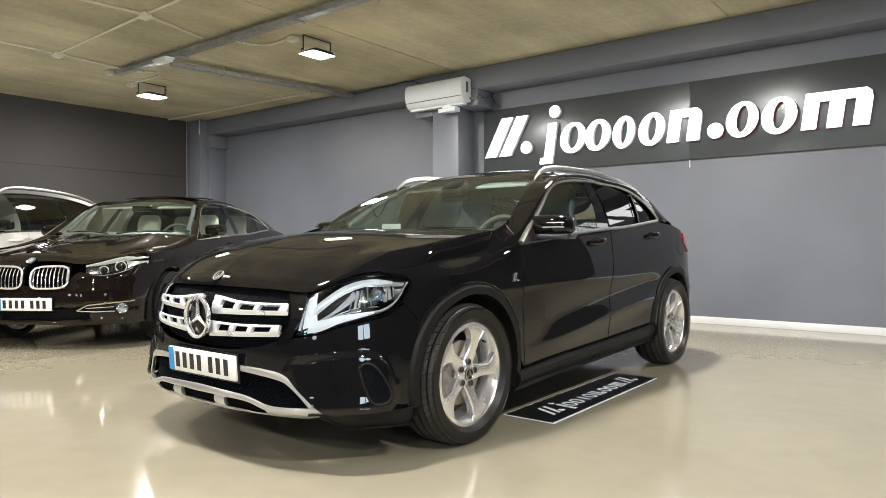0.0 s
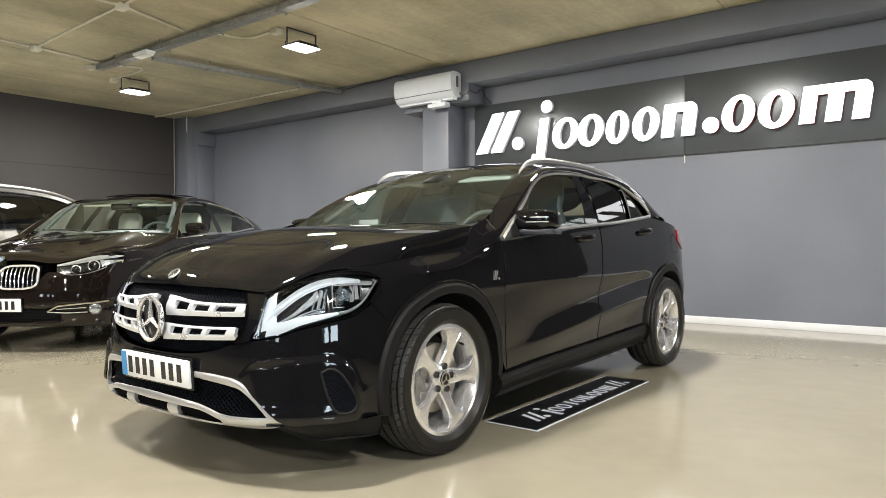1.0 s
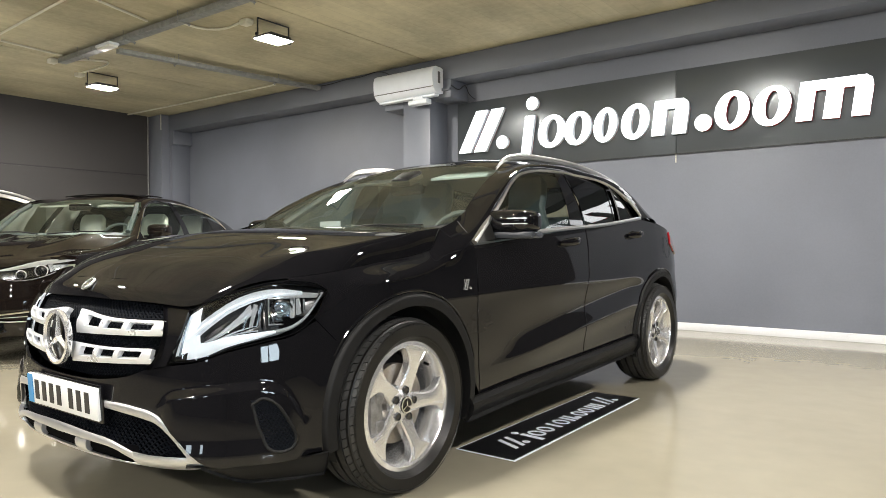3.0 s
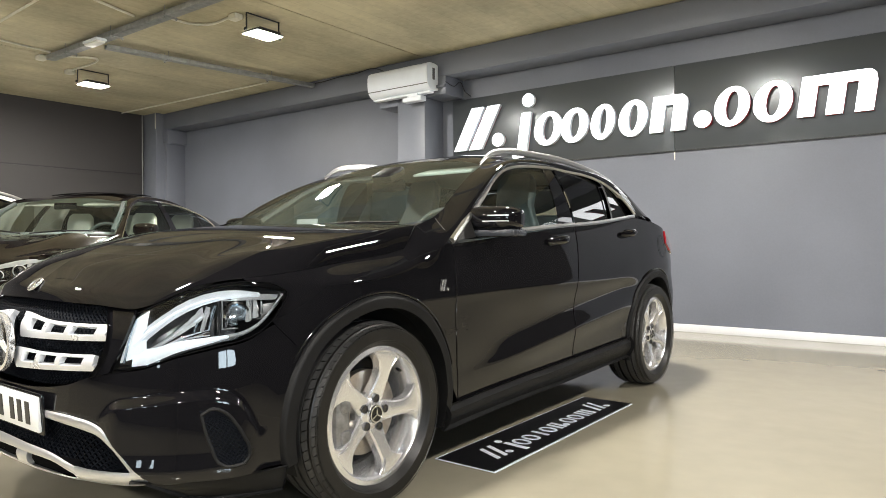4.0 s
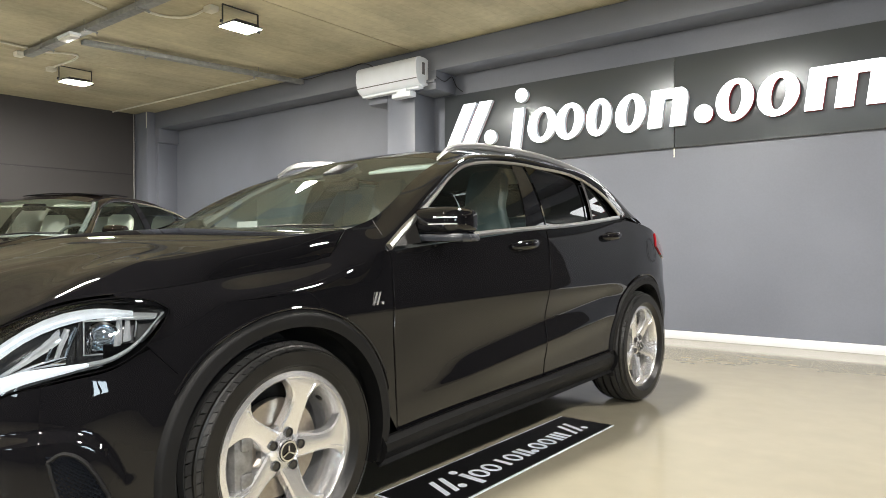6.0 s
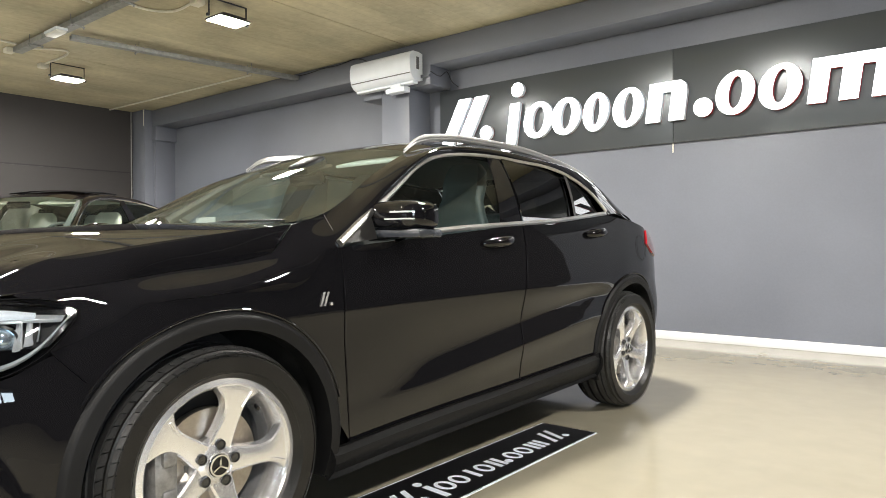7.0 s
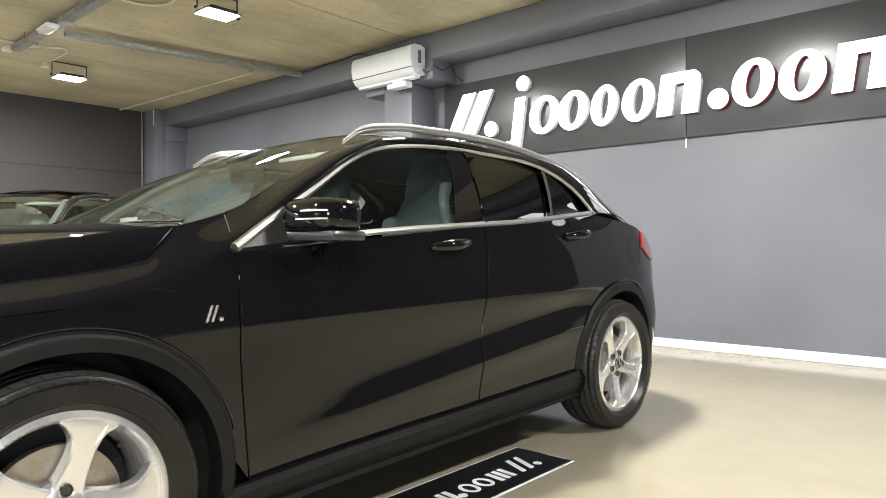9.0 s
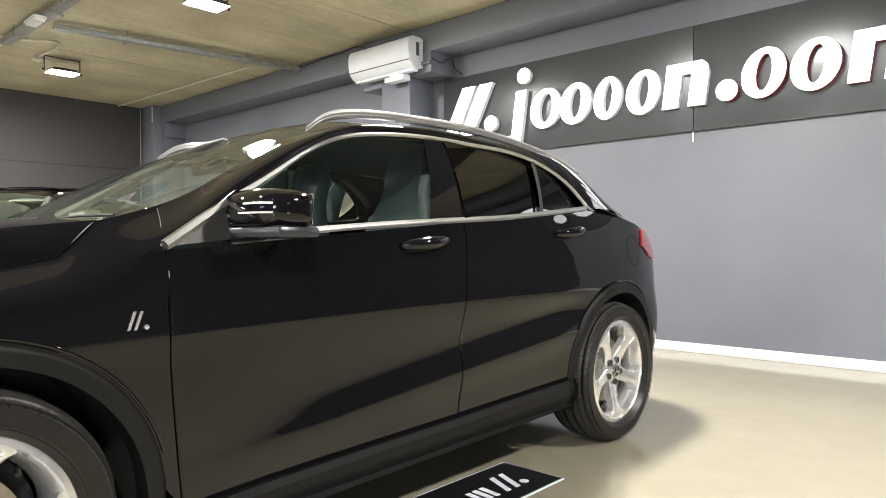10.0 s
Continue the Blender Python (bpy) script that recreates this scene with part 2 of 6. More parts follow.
def sheet(fn, nu, nv, lip=0.0):
    """A curved panel over the unit square; lip: the depth of the edge folded back behind it."""
    v = [tuple(fn(i / nu, j / nv)) for i in range(nu + 1) for j in range(nv + 1)]
    f = [(i * (nv + 1) + j, (i + 1) * (nv + 1) + j, (i + 1) * (nv + 1) + j + 1, i * (nv + 1) + j + 1) for i in range(nu) for j in range(nv)]
    if lip:
        ring = [i * (nv + 1) for i in range(nu)] + [nu * (nv + 1) + j for j in range(nv)] + [i * (nv + 1) + nv for i in range(nu, 0, -1)] + [j for j in range(nv, 0, -1)]
        P = lambda i: Vector(v[i])
        k = len(v)
        for r in ring:
            i, j = divmod(r, nv + 1)
            i0, j0 = min(i, nu - 1), min(j, nv - 1)
            a, b, c = P(i0 * (nv + 1) + j0), P((i0 + 1) * (nv + 1) + j0), P(i0 * (nv + 1) + j0 + 1)
            nrm = (b - a).cross(c - a)
            nrm = nrm.normalized() if nrm.length > 1e-12 else Vector((1, 0, 0))
            v.append(v[r])
            v.append(tuple(P(r) - nrm * lip))
        m = len(ring)
        f += [(k + 2 * i, k + 2 * ((i + 1) % m), k + 2 * ((i + 1) % m) + 1, k + 2 * i + 1) for i in range(m)]
    return v, f


def prism(outline, depth, hole=None):
    """An outline in x and z, pushed back along y by depth; a hole has as many corners as the outline."""
    n = len(outline)
    v = [(x, 0, z) for x, z in outline] + [(x, depth, z) for x, z in outline]
    f = [(i, (i + 1) % n, n + (i + 1) % n, n + i) for i in range(n)]
    if hole:
        v += [(x, 0, z) for x, z in hole] + [(x, depth, z) for x, z in hole]
        f += [(i, 2 * n + i, 2 * n + (i + 1) % n, (i + 1) % n) for i in range(n)]
        f += [(n + i, n + (i + 1) % n, 3 * n + (i + 1) % n, 3 * n + i) for i in range(n)]
        f += [(2 * n + (i + 1) % n, 2 * n + i, 3 * n + i, 3 * n + (i + 1) % n) for i in range(n)]
    else:
        f += [tuple(reversed(range(n))), tuple(range(n, 2 * n))]
    return v, f


def oval(cx, cz, rx, rz, n=32, lean=0.0):
    return [(cx + rx * math.cos(2 * math.pi * i / n) + lean * rz * math.sin(2 * math.pi * i / n), cz + rz * math.sin(2 * math.pi * i / n)) for i in range(n)]


def part(name, shape, mat, parent=None, label="", sharp=38):
    me = bpy.data.meshes.new(name)
    me.from_pydata(shape[0], [], shape[1])
    me.update()
    me.shade_smooth()
    me.set_sharp_from_angle(angle=radians(sharp))
    me.materials.append(M[mat])
    ob = new(name, me)
    if parent:
        ob.parent = parent
    if label:
        tagged(ob, label)
    return ob


def thing(name, m, label, category, group="", kind=""):
    ob = new(name)
    ob.matrix_world = m
    return tagged(ob, label, category, group, kind)


# ---- smooth curves and the outer skin of a car ----
def smooth(a, b, x):
    t = min(1.0, max(0.0, (x - a) / (b - a)))
    return t * t * (3 - 2 * t)


def table(pts, x):
    """A smooth curve through (x, value) pairs, held flat beyond the ends."""
    if x <= pts[0][0]:
        return pts[0][1]
    if x >= pts[-1][0]:
        return pts[-1][1]
    i = 1
    while pts[i][0] < x:
        i += 1
    (x0, y0), (x1, y1) = pts[i - 1], pts[i]
    h, k = x1 - x0, (y1 - y0) / (x1 - x0)
    m0 = k if i == 1 else 0.5 * (k + (y0 - pts[i - 2][1]) / (x0 - pts[i - 2][0]))
    m1 = k if i == len(pts) - 1 else 0.5 * (k + (pts[i + 1][1] - y1) / (pts[i + 1][0] - x1))
    t = (x - x0) / h
    return (2 * t**3 - 3 * t * t + 1) * y0 + (t**3 - 2 * t * t + t) * h * m0 + (3 * t * t - 2 * t**3) * y1 + (t**3 - t * t) * h * m1


def spline(pts, n):
    """n points along a smooth curve through pts, evenly by length."""
    d = [0.0]
    for a, b in zip(pts, pts[1:]):
        d.append(d[-1] + max(1e-6, math.dist(a, b)))
    cols = [[(s, p[k]) for s, p in zip(d, pts)] for k in range(len(pts[0]))]
    return [tuple(table(c, d[-1] * i / (n - 1)) for c in cols) for i in range(n)]


def fair(pts, n):
    """Like spline(), but with even curvature (a natural cubic)."""
    d = np.concatenate([[0.0], np.cumsum([max(1e-6, math.dist(a, b)) for a, b in zip(pts, pts[1:])])])
    p, h, m = np.array(pts, float), np.diff(d), len(pts)
    a, r = np.eye(m), np.zeros((m, p.shape[1]))
    for i in range(1, m - 1):
        a[i, i - 1:i + 2] = h[i - 1], 2 * (h[i - 1] + h[i]), h[i]
        r[i] = 6 * ((p[i + 1] - p[i]) / h[i] - (p[i] - p[i - 1]) / h[i - 1])
    c = np.linalg.solve(a, r)
    out = []
    for x in np.linspace(0, d[-1], n):
        i = min(m - 2, int(np.searchsorted(d, x, "right")) - 1)
        s, e = (d[i + 1] - x), (x - d[i])
        q = (c[i] * s**3 + c[i + 1] * e**3) / (6 * h[i]) + (p[i] / h[i] - c[i] * h[i] / 6) * s + (p[i + 1] / h[i] - c[i + 1] * h[i] / 6) * e
        out.append(tuple(float(k) for k in q))
    return out


class Skin:
    """Half the outline of a car from above, swept up with an offset that depends on height."""

    def __init__(self, plan, nose, flank, tail, y_nose, y_tail):
        self.nose, self.flank, self.tail, self.y_nose, self.y_tail = nose, flank, tail, y_nose, y_tail
        line = spline(plan, 240)
        self.s, length = [], 0.0
        for i, p in enumerate(line):
            length += math.dist(p, line[i - 1]) if i else 0.0
            self.s.append(length)
        self.line = line

    def at_y(self, y):
        for i in range(1, len(self.line)):
            if self.line[i][1] >= y:
                (_, y0), (_, y1) = self.line[i - 1], self.line[i]
                return self.s[i - 1] + (self.s[i] - self.s[i - 1]) * max(0.0, (y - y0) / max(1e-9, y1 - y0))
        return self.s[-1]

    def at_x(self, x):
        for i in range(1, len(self.line)):
            if self.line[i][0] >= x:
                (x0, _), (x1, _) = self.line[i - 1], self.line[i]
                return self.s[i - 1] + (self.s[i] - self.s[i - 1]) * max(0.0, (x - x0) / max(1e-9, x1 - x0))
        return self.s[-1]

    def plan(self, s):
        a, side = abs(s), (1 if s >= 0 else -1)
        n, total = len(self.s) - 1, self.s[-1]
        i = min(n - 1, max(0, int(a / total * n)))
        while i > 0 and self.s[i] > a:
            i -= 1
        while i < n - 1 and self.s[i + 1] < a:
            i += 1
        t = (a - self.s[i]) / (self.s[i + 1] - self.s[i])
        (x0, y0), (x1, y1) = self.line[i], self.line[i + 1]
        k = math.hypot(x1 - x0, y1 - y0)
        nx, ny = (y1 - y0) / k, -(x1 - x0) / k
        # the normal is blended with its neighbours, so that reflections run smoothly
        j0, j1 = max(0, i - 3), min(n, i + 4)
        dx, dy = self.line[j1][0] - self.line[j0][0], self.line[j1][1] - self.line[j0][1]
        if j0 == 0:
            dy *= smooth(-0.02, 0.06, a)
        k = math.hypot(dx, dy)
        nx, ny = dy / k, -dx / k
        return side * (x0 + (x1 - x0) * t), y0 + (y1 - y0) * t, side * nx, ny

    def at(self, s, z, out=0.0):
        x, y, nx, ny = self.plan(s)
        wf = smooth(self.y_nose[1], self.y_nose[0], y)
        wr = smooth(self.y_tail[0], self.y_tail[1], y)
        d = wf * table(self.nose, z) + wr * table(self.tail, z) + (1 - wf - wr) * self.flank(y, z) + out
        return (x + nx * d, y + ny * d, z)



# ---- the showroom ----
X0, X1, Y0, Y1, TOP = -8.5, 9.0, -6.5, 10.74, 3.44


def slab(name, a, b, mat, label, category, kind="structure", bevel=0.0):
    c = [(p + q) / 2 for p, q in zip(a, b)]
    ob = part(name, box(c, [abs(q - p) for p, q in zip(a, b)], bevel), mat)
    return tagged(ob, label, category, "", kind)


slab("floor", (X0 - 0.3, Y0 - 0.3, -0.2), (X1 + 0.3, Y1 + 0.3, 0), "floor", "glossy beige-grey poured resin floor", "floor")
# concrete ceiling cast in bays, with an open joint between them
bays = [box(((X0 + X1) / 2, (Y0 + Y1) / 2, TOP + 0.14), (X1 - X0 + 0.6, Y1 - Y0 + 0.6, 0.22))]
for a, b in ((X0 - 0.3, -5.556), (-5.546, -1.812), (-1.798, 1.95), (1.96, X1 + 0.3)):
    bays.append(box(((a + b) / 2, (Y0 + Y1) / 2, TOP + 0.018), (b - a, Y1 - Y0 + 0.6, 0.036)))
tagged(part("ceiling", join(*bays), "ceiling"), "bare board-marked concrete ceiling with open joints", "ceiling", "", "structure")
# dark sheet added out of view, so the car's sides mirror less light
slab("dark_ceiling_sheet", (2.2, Y0 - 0.3, TOP - 0.006), (X1 + 0.3, 9.4, TOP - 0.001), "dark_sheet", "unseen dark sheet under the ceiling that darkens the car's reflections", "ceiling")
slab("wall_north", (X0 - 0.3, Y1, 0), (4.4, Y1 + 0.3, TOP), "wall", "slate grey painted wall behind the sign", "wall")
# beyond the view the wall's lower light is put into a near-black colour
slab("wall_north_2", (4.4, Y1, 0), (X1 + 0.3, Y1 + 0.3, TOP), "near_black_wall", "unseen end of the wall, darkened for its lower light", "wall")
wall_west = slab("wall_west", (X0 - 0.3, Y0, 0), (X0, Y1, TOP), "dark_wall", "charcoal painted side wall with a horizontal joint", "wall")
for k, (a, b, c) in enumerate(((Y0, 0.9, 0), (3.1, Y1, 0), (0.9, 3.1, 2.35), (0.9, 3.1, 0))):
    slab("wall_east" if not k else f"wall_east_{k}", (X1, a, c), (X1 + 0.3, b, 1.0 if k == 3 else TOP), "near_black_wall", "unseen side wall, kept near-black for dark reflections", "wall")
side_window = thing("window_2", pose(X1 + 0.15, 2.0, 0), "side window opening to daylight", "window", kind="structure")
part("window_frame", join(*[box((0, y, 1.675), (0.1, 0.12, 1.35), 0.006) for y in (-1.04, 0, 1.04)], box((0, 0, 2.29), (0.1, 1.96, 0.12), 0.006), box((0, 0, 1.06), (0.1, 1.96, 0.12), 0.006)), "black_steel", side_window)
for y in (-0.52, 0.52):
    part("pane", box((0, y, 1.675), (0.012, 0.92, 1.11)), "pane", side_window).visible_shadow = False
# the south wall has a wide glazed opening over a parapet
for k, (a, b, c, d) in enumerate(((X0, 0.6, 0, TOP), (5.4, X1, 0, TOP), (0.6, 5.4, 2.35, TOP), (0.6, 5.4, 0, 1.35))):
    slab("wall_south" if not k else f"wall_south_{k}", (a, Y0 - 0.3, c), (b, Y0, d), "near_black_wall", "unseen south wall, kept near-black for dark reflections", "wall")
shop_window = thing("window_1", pose(3.0, Y0 - 0.15, 0), "wide glazed shopfront opening to daylight", "window", kind="structure")
part("window_frame", join(*[box((x, 0, 1.85), (w, 0.1, 1.00), 0.006) for x, w in ((-2.2, 0.40), (-0.835, 1.19), (0.835, 1.19), (2.2, 0.40))], box((0, 0, 2.315), (4.66, 0.1, 0.07), 0.006), box((0, 0, 1.385), (4.66, 0.1, 0.07), 0.006)), "black_steel", shop_window)
for x in (-1.715, 0, 1.715):
    part("pane", box((x, 0, 1.85), (0.62 if x else 0.52, 0.012, 0.86)), "pane", shop_window).visible_shadow = False
day = bpy.data.lights.new("daylight", "AREA")
day.shape, day.size, day.size_y, day.energy, day.color = "RECTANGLE", 4.5, 0.9, 150, (0.80, 0.90, 1.0)
new("daylight", day).matrix_world = look((3.0, Y0 - 0.45, 1.85), (3.0, 4, 1.2))
side = bpy.data.lights.new("side_daylight", "AREA")
side.shape, side.size, side.size_y, side.energy, side.color = "RECTANGLE", 1.95, 1.1, 125, (0.80, 0.90, 1.0)
new("side_daylight", side).matrix_world = look((X1 + 0.45, 2.0, 1.68), (4.0, 2.0, 1.5))
slab("forecourt", (X0 - 6, Y0 - 14, -0.25), (X1 + 6, Y0 - 0.3, -0.05), "dark_wall", "grey paved forecourt outside the shopfront", "ground")

slab("joint_line", (X0, Y0, 2.300), (X0 + 0.006, Y1 - 0.4, 2.322), "cable", "dark horizontal joint along the charcoal wall", "trim")
slab("beam_north", (X0 + 0.44, 10.35, 3.135), (4.4, Y1, TOP - 0.004), "wall", "slate grey painted ceiling beam along the wall", "beam", bevel=0.012)
slab("column_corner", (X0, 10.2, 0), (-8.05, Y1, TOP - 0.004), "wall", "slate grey painted corner column", "column", bevel=0.008)
slab("pilaster_corner", (-8.054, 10.37, 0), (-7.97, Y1, 2.884), "wall", "slate grey pilaster beside the corner column", "column", bevel=0.006)
slab("corbel_corner", (-8.054, 10.345, 2.88), (-7.90, Y1, 3.138), "wall", "slate grey bracket under the ceiling beam", "column", bevel=0.006)
slab("column_middle", (-2.225, 10.34, 0), (-1.755, Y1, 3.138), "wall", "slate grey painted wall column", "column", bevel=0.008)
slab("corbel_middle_a", (-2.555, 10.335, 2.84), (-2.221, Y1, 3.138), "wall", "slate grey bracket beside the wall column", "column", bevel=0.008)
slab("corbel_middle_b", (-1.759, 10.335, 2.90), (-1.405, Y1, 3.138), "wall", "slate grey bracket beside the wall column", "column", bevel=0.008)
slab("corbel_block", (-1.76, 10.30, 2.985), (-1.40, 10.34, 3.02), "wall", "slate grey ledge on the wall bracket", "column", bevel=0.004)
slab("baseboard", (-7.97, Y1 - 0.025, 0), (4.4, Y1, 0.083), "skirting", "glossy white skirting strip along the wall", "baseboard", bevel=0.005)

# sign board in two sheets, with raised shapes standing for the dealer's mark and lettering
board = thing("sign_board", pose(0, Y1 - 0.03, 0), "long satin dark grey sign board on the wall", "sign")
part("board_sheet", box((-0.075, 0.015, 2.419), (2.97, 0.03, 0.918), 0.002), "panel", board)
part("board_sheet", box((2.905, 0.015, 2.419), (2.98, 0.03, 0.918), 0.002), "panel", board)
part("edge_trim", box((1.42, 0.012, 1.956), (5.96, 0.022, 0.008)), "black_steel", board)
part("loose_seam_tape", box((1.412, -0.004, 1.90), (0.012, 0.003, 0.09)), "pvc", board, "pale strip of tape hanging below the joint")
LZ, LH, LY = 2.165, 0.385, 10.655


def raised(name, shape, label, red=False):
    """A raised sign shape: a lit white face on a white body, in front of a red return that is the deeper of the two on the newer shapes."""
    ob = thing(name, pose(0, LY, 0), label, "sign shape", "raised shapes on the sign board")
    deep = 0.012 if red else 0.05
    v, f = shape(0.004)
    part("face", ([(x, y - 0.0042, z) for x, y, z in v], f), "lit_sign", ob, "lit white face")
    part("body", shape(deep), "white_sign", ob)
    v, f = shape(0.062 - deep)
    part("return", ([(x, y + deep + 0.001, z) for x, y, z in v], f), "sign_edge", ob, "red rear edge")


def slant(x, z, w, h, lean):
    return [(x, z), (x + w, z), (x + w + lean * h, z + h), (x + lean * h, z + h)]


def ring_block(a, b, wall, lean=0.12):
    cx, rx = (a + b) / 2, (b - a) / 2
    return lambda d: prism(oval(cx, LZ + LH / 2 - 0.005, rx, LH / 2 + 0.01, 32, lean), d, oval(cx + 0.004, LZ + LH / 2, rx - wall * 1.12, LH / 2 - 0.045, 32, lean))


def arch_block(legs, top=0.10, lean=0.13):
    """Uprights side by side, joined along the top by a rounded band."""
    out = []
    for i, (x, w) in enumerate(legs):
        out += [(x, 0.0), (x + w, 0.0)]
        if i < len(legs) - 1:
            out += [(x + w, LH - top), (legs[i + 1][0], LH - top)]
    x0, x1 = legs[0][0], legs[-1][0] + legs[-1][1]
    out += [(x1, LH * 0.72), (x1 - 0.02, LH * 0.90), (x1 - 0.07, LH), (x0, LH)]
    out = [(x + lean * z, LZ + z) for x, z in out]
    return lambda d: prism(out, d)


def bars_block(bars):
    return lambda d: join(*[prism(slant(x, z, w, h, 0.14), d) for x, z, w, h in bars])


for x in (-1.50, -1.255, 3.44, 3.685):
    raised("slanted_bar", lambda d, x=x: prism(slant(x, 2.19, 0.185, 0.54, 0.53), d), "white raised slanted bar on the sign board", x > 1.5)
for x, z, r in ((-0.815, 2.285, 0.085), (-0.37, 2.73, 0.082), (1.72, 2.255, 0.09), (4.13, 2.285, 0.085)):
    raised("round_dot", lambda d, x=x, z=z, r=r: prism(oval(x, z, r, r), d), "white raised round dot on the sign board", x > 1.5)
raised("tall_bar", bars_block([(-0.53, 2.12, 0.13, 0.46), (-0.60, 2.035, 0.185, 0.083)]), "white raised tall bar with a foot on the sign board")
for a, b, w in ((-0.285, 0.085, 0.095), (0.075, 0.425, 0.10), (0.46, 0.75, 0.09), (0.80, 1.13, 0.10), (1.84, 2.185, 0.10), (2.215, 2.575, 0.105)):
    raised("oval_ring", ring_block(a, b, w), "white raised oval ring on the sign board", a > 1.5)
raised("arched_pair", arch_block([(1.15, 0.145), (1.385, 0.15)]), "white raised arch on two uprights on the sign board")
raised("arched_triple", arch_block([(2.61, 0.145), (2.85, 0.145), (3.09, 0.15)]), "white raised arch on three uprights on the sign board", True)

# air curtain over the column, on a bracket
ac = thing("air_curtain", pose(-2.045, 10.335, 2.905), "white wall-mounted air curtain unit with a sensor below", "air conditioner")
prof = [(0, 0.05), (0, 0.37), (-0.06, 0.385), (-0.17, 0.385), (-0.215, 0.36), (-0.235, 0.30), (-0.235, 0.20), (-0.215, 0.11), (-0.17, 0.055), (-0.10, 0.03)]
n = len(prof)
body = ([(-0.515, y, z) for y, z in prof] + [(0.515, y, z) for y, z in prof], [(i, (i + 1) % n, n + (i + 1) % n, n + i) for i in range(n)] + [tuple(range(n)), tuple(reversed(range(n, 2 * n)))])
part("housing", body, "ac_white", ac, sharp=50)
part("seam", box((0, -0.221, 0.115), (1.02, 0.012, 0.008)), "ac_dark", ac)
part("end_grille", box((0.516, -0.09, 0.25), (0.006, 0.05, 0.15), 0.002), "ac_dark", ac)
part("outlet_nozzle", box((0, -0.10, 0.022), (0.98, 0.09, 0.03), 0.006), "ac_white", ac)
part("sensor", join(box((0.215, -0.12, 0.0), (0.17, 0.10, 0.05), 0.012), box((0.215, -0.12, -0.05), (0.31, 0.12, 0.06), 0.010), box((0.27, -0.12, -0.022), (0.20, 0.11, 0.02), 0.006)), "ac_white", ac)


def wire(name, pts, r, mat, label, category="cable", n=6):
    return tagged(part(name, tube(spline(pts, max(8, 4 * len(pts))) if len(pts) > 2 else pts, r, n), mat), label, category)


wire("cable", [(-4.05, 10.33, 3.40), (-3.7, 10.325, 3.385), (-3.35, 10.33, 3.405), (-3.0, 10.325, 3.40), (-2.7, 10.33, 3.425), (-2.5, 10.30, 3.37), (-2.35, 10.25, 3.285)], 0.007, "cable", "black cable slung along the beam to the air curtain")
wire("cable", [(-1.40, 10.33, 3.05), (-1.385, 10.50, 3.02), (-1.36, 10.60, 3.09), (-1.345, 10.68, 2.98), (-1.27, 10.71, 2.91)], 0.006, "cable", "black cable running from the air curtain to the sign")
wire("conduit", [(-8.46, 10.16, 0.0), (-8.46, 10.16, 3.43)], 0.012, "galvanised", "thin grey conduit up the corner of the room", "conduit")
wire("conduit", [(-8.06, 10.19, 3.14), (-8.06, 10.19, 3.43)], 0.008, "pvc", "short pale conduit on the corner column", "conduit")

# ceiling services
ZC = TOP - 0.02


def tray(name, a, b, w, h, label):
    """A cable tray: base, two sides with returned lips, joint plates, and pairs of threaded rods up to the ceiling."""
    ob = thing(name, pose(0, 0, 0), label, "cable tray")
    d = Vector((b[0] - a[0], b[1] - a[1], 0))
    l, turn = d.length, math.degrees(math.atan2(d.y, d.x))
    m = pose((a[0] + b[0]) / 2, (a[1] + b[1]) / 2, TOP - 0.105, 0, 0, turn)
    part("tray_base", moved(box((0, 0, 0), (l, w, 0.005)), m), "galvanised", ob)
    for k in (-1, 1):
        part("tray_side", moved(join(box((0, k * w / 2, h / 2), (l, 0.004, h), 0.001), box((0, k * (w / 2 - 0.008), h), (l, 0.016, 0.003))), m), "galvanised", ob)
    n = int(l / 1.05)
    for i in range(n):
        x = l * ((i + 0.5) / n - 0.5)
        part("hanger", moved(box((x, 0, -0.008), (0.028, w + 0.06, 0.012), 0.002), m), "galvanised", ob)
        for k in (-1, 1):
            part("rod", moved(tube([(x, k * (w / 2 + 0.018), -0.03), (x, k * (w / 2 + 0.018), 0.105)], 0.004, 6), m), "galvanised", ob)
            part("nut", moved(lathe([(0.0005, -0.024), (0.009, -0.024), (0.009, -0.014), (0.0005, -0.014)], 6, False, "z"), m @ pose(x, k * (w / 2 + 0.018), 0)), "galvanised", ob)
            part("joint_plate", moved(box((x + 0.3, k * (w / 2 + 0.003), h / 2), (0.10, 0.004, h * 0.7), 0.001), m), "galvanised", ob)


tray("cable_tray", (-5.42, 7.25), (8.8, 7.34), 0.10, 0.06, "galvanised cable tray hung under the concrete ceiling")
tray("cable_tray", (-4.36, 7.43), (-3.90, 10.33), 0.09, 0.05, "galvanised cable tray hung under the concrete ceiling")


def on_ceiling(x, y):
    """A point on the ceiling's services."""
    return 3.86 + (x - 3.86) * 1.016, 3.2 + (y - 3.2) * 1.016, ZC


PIPES = (((-5.12, 4.6), (-5.11, 6.33)), ((-5.11, 6.33), (-5.2, 7.15)), ((-5.11, 6.33), (-2.83, 6.25)), ((-2.83, 6.25), (0.6, 6.2)), ((-3.05, 4.5), (-2.83, 6.25)), ((-2.83, 6.25), (-3.1, 7.1)), ((-8.43, 9.68), (-4.32, 9.83)))
for a, b in PIPES:
    wire("conduit", [on_ceiling(*a), on_ceiling(*b)], 0.013, "pvc", "cream plastic conduit under the concrete ceiling", "conduit")
wire("conduit", [on_ceiling(*p) for p in ((-2.86, 7.30), (-2.85, 7.6), (-2.72, 7.74), (-2.3, 7.74))], 0.013, "pvc", "cream plastic conduit bent towards a floodlight", "conduit")
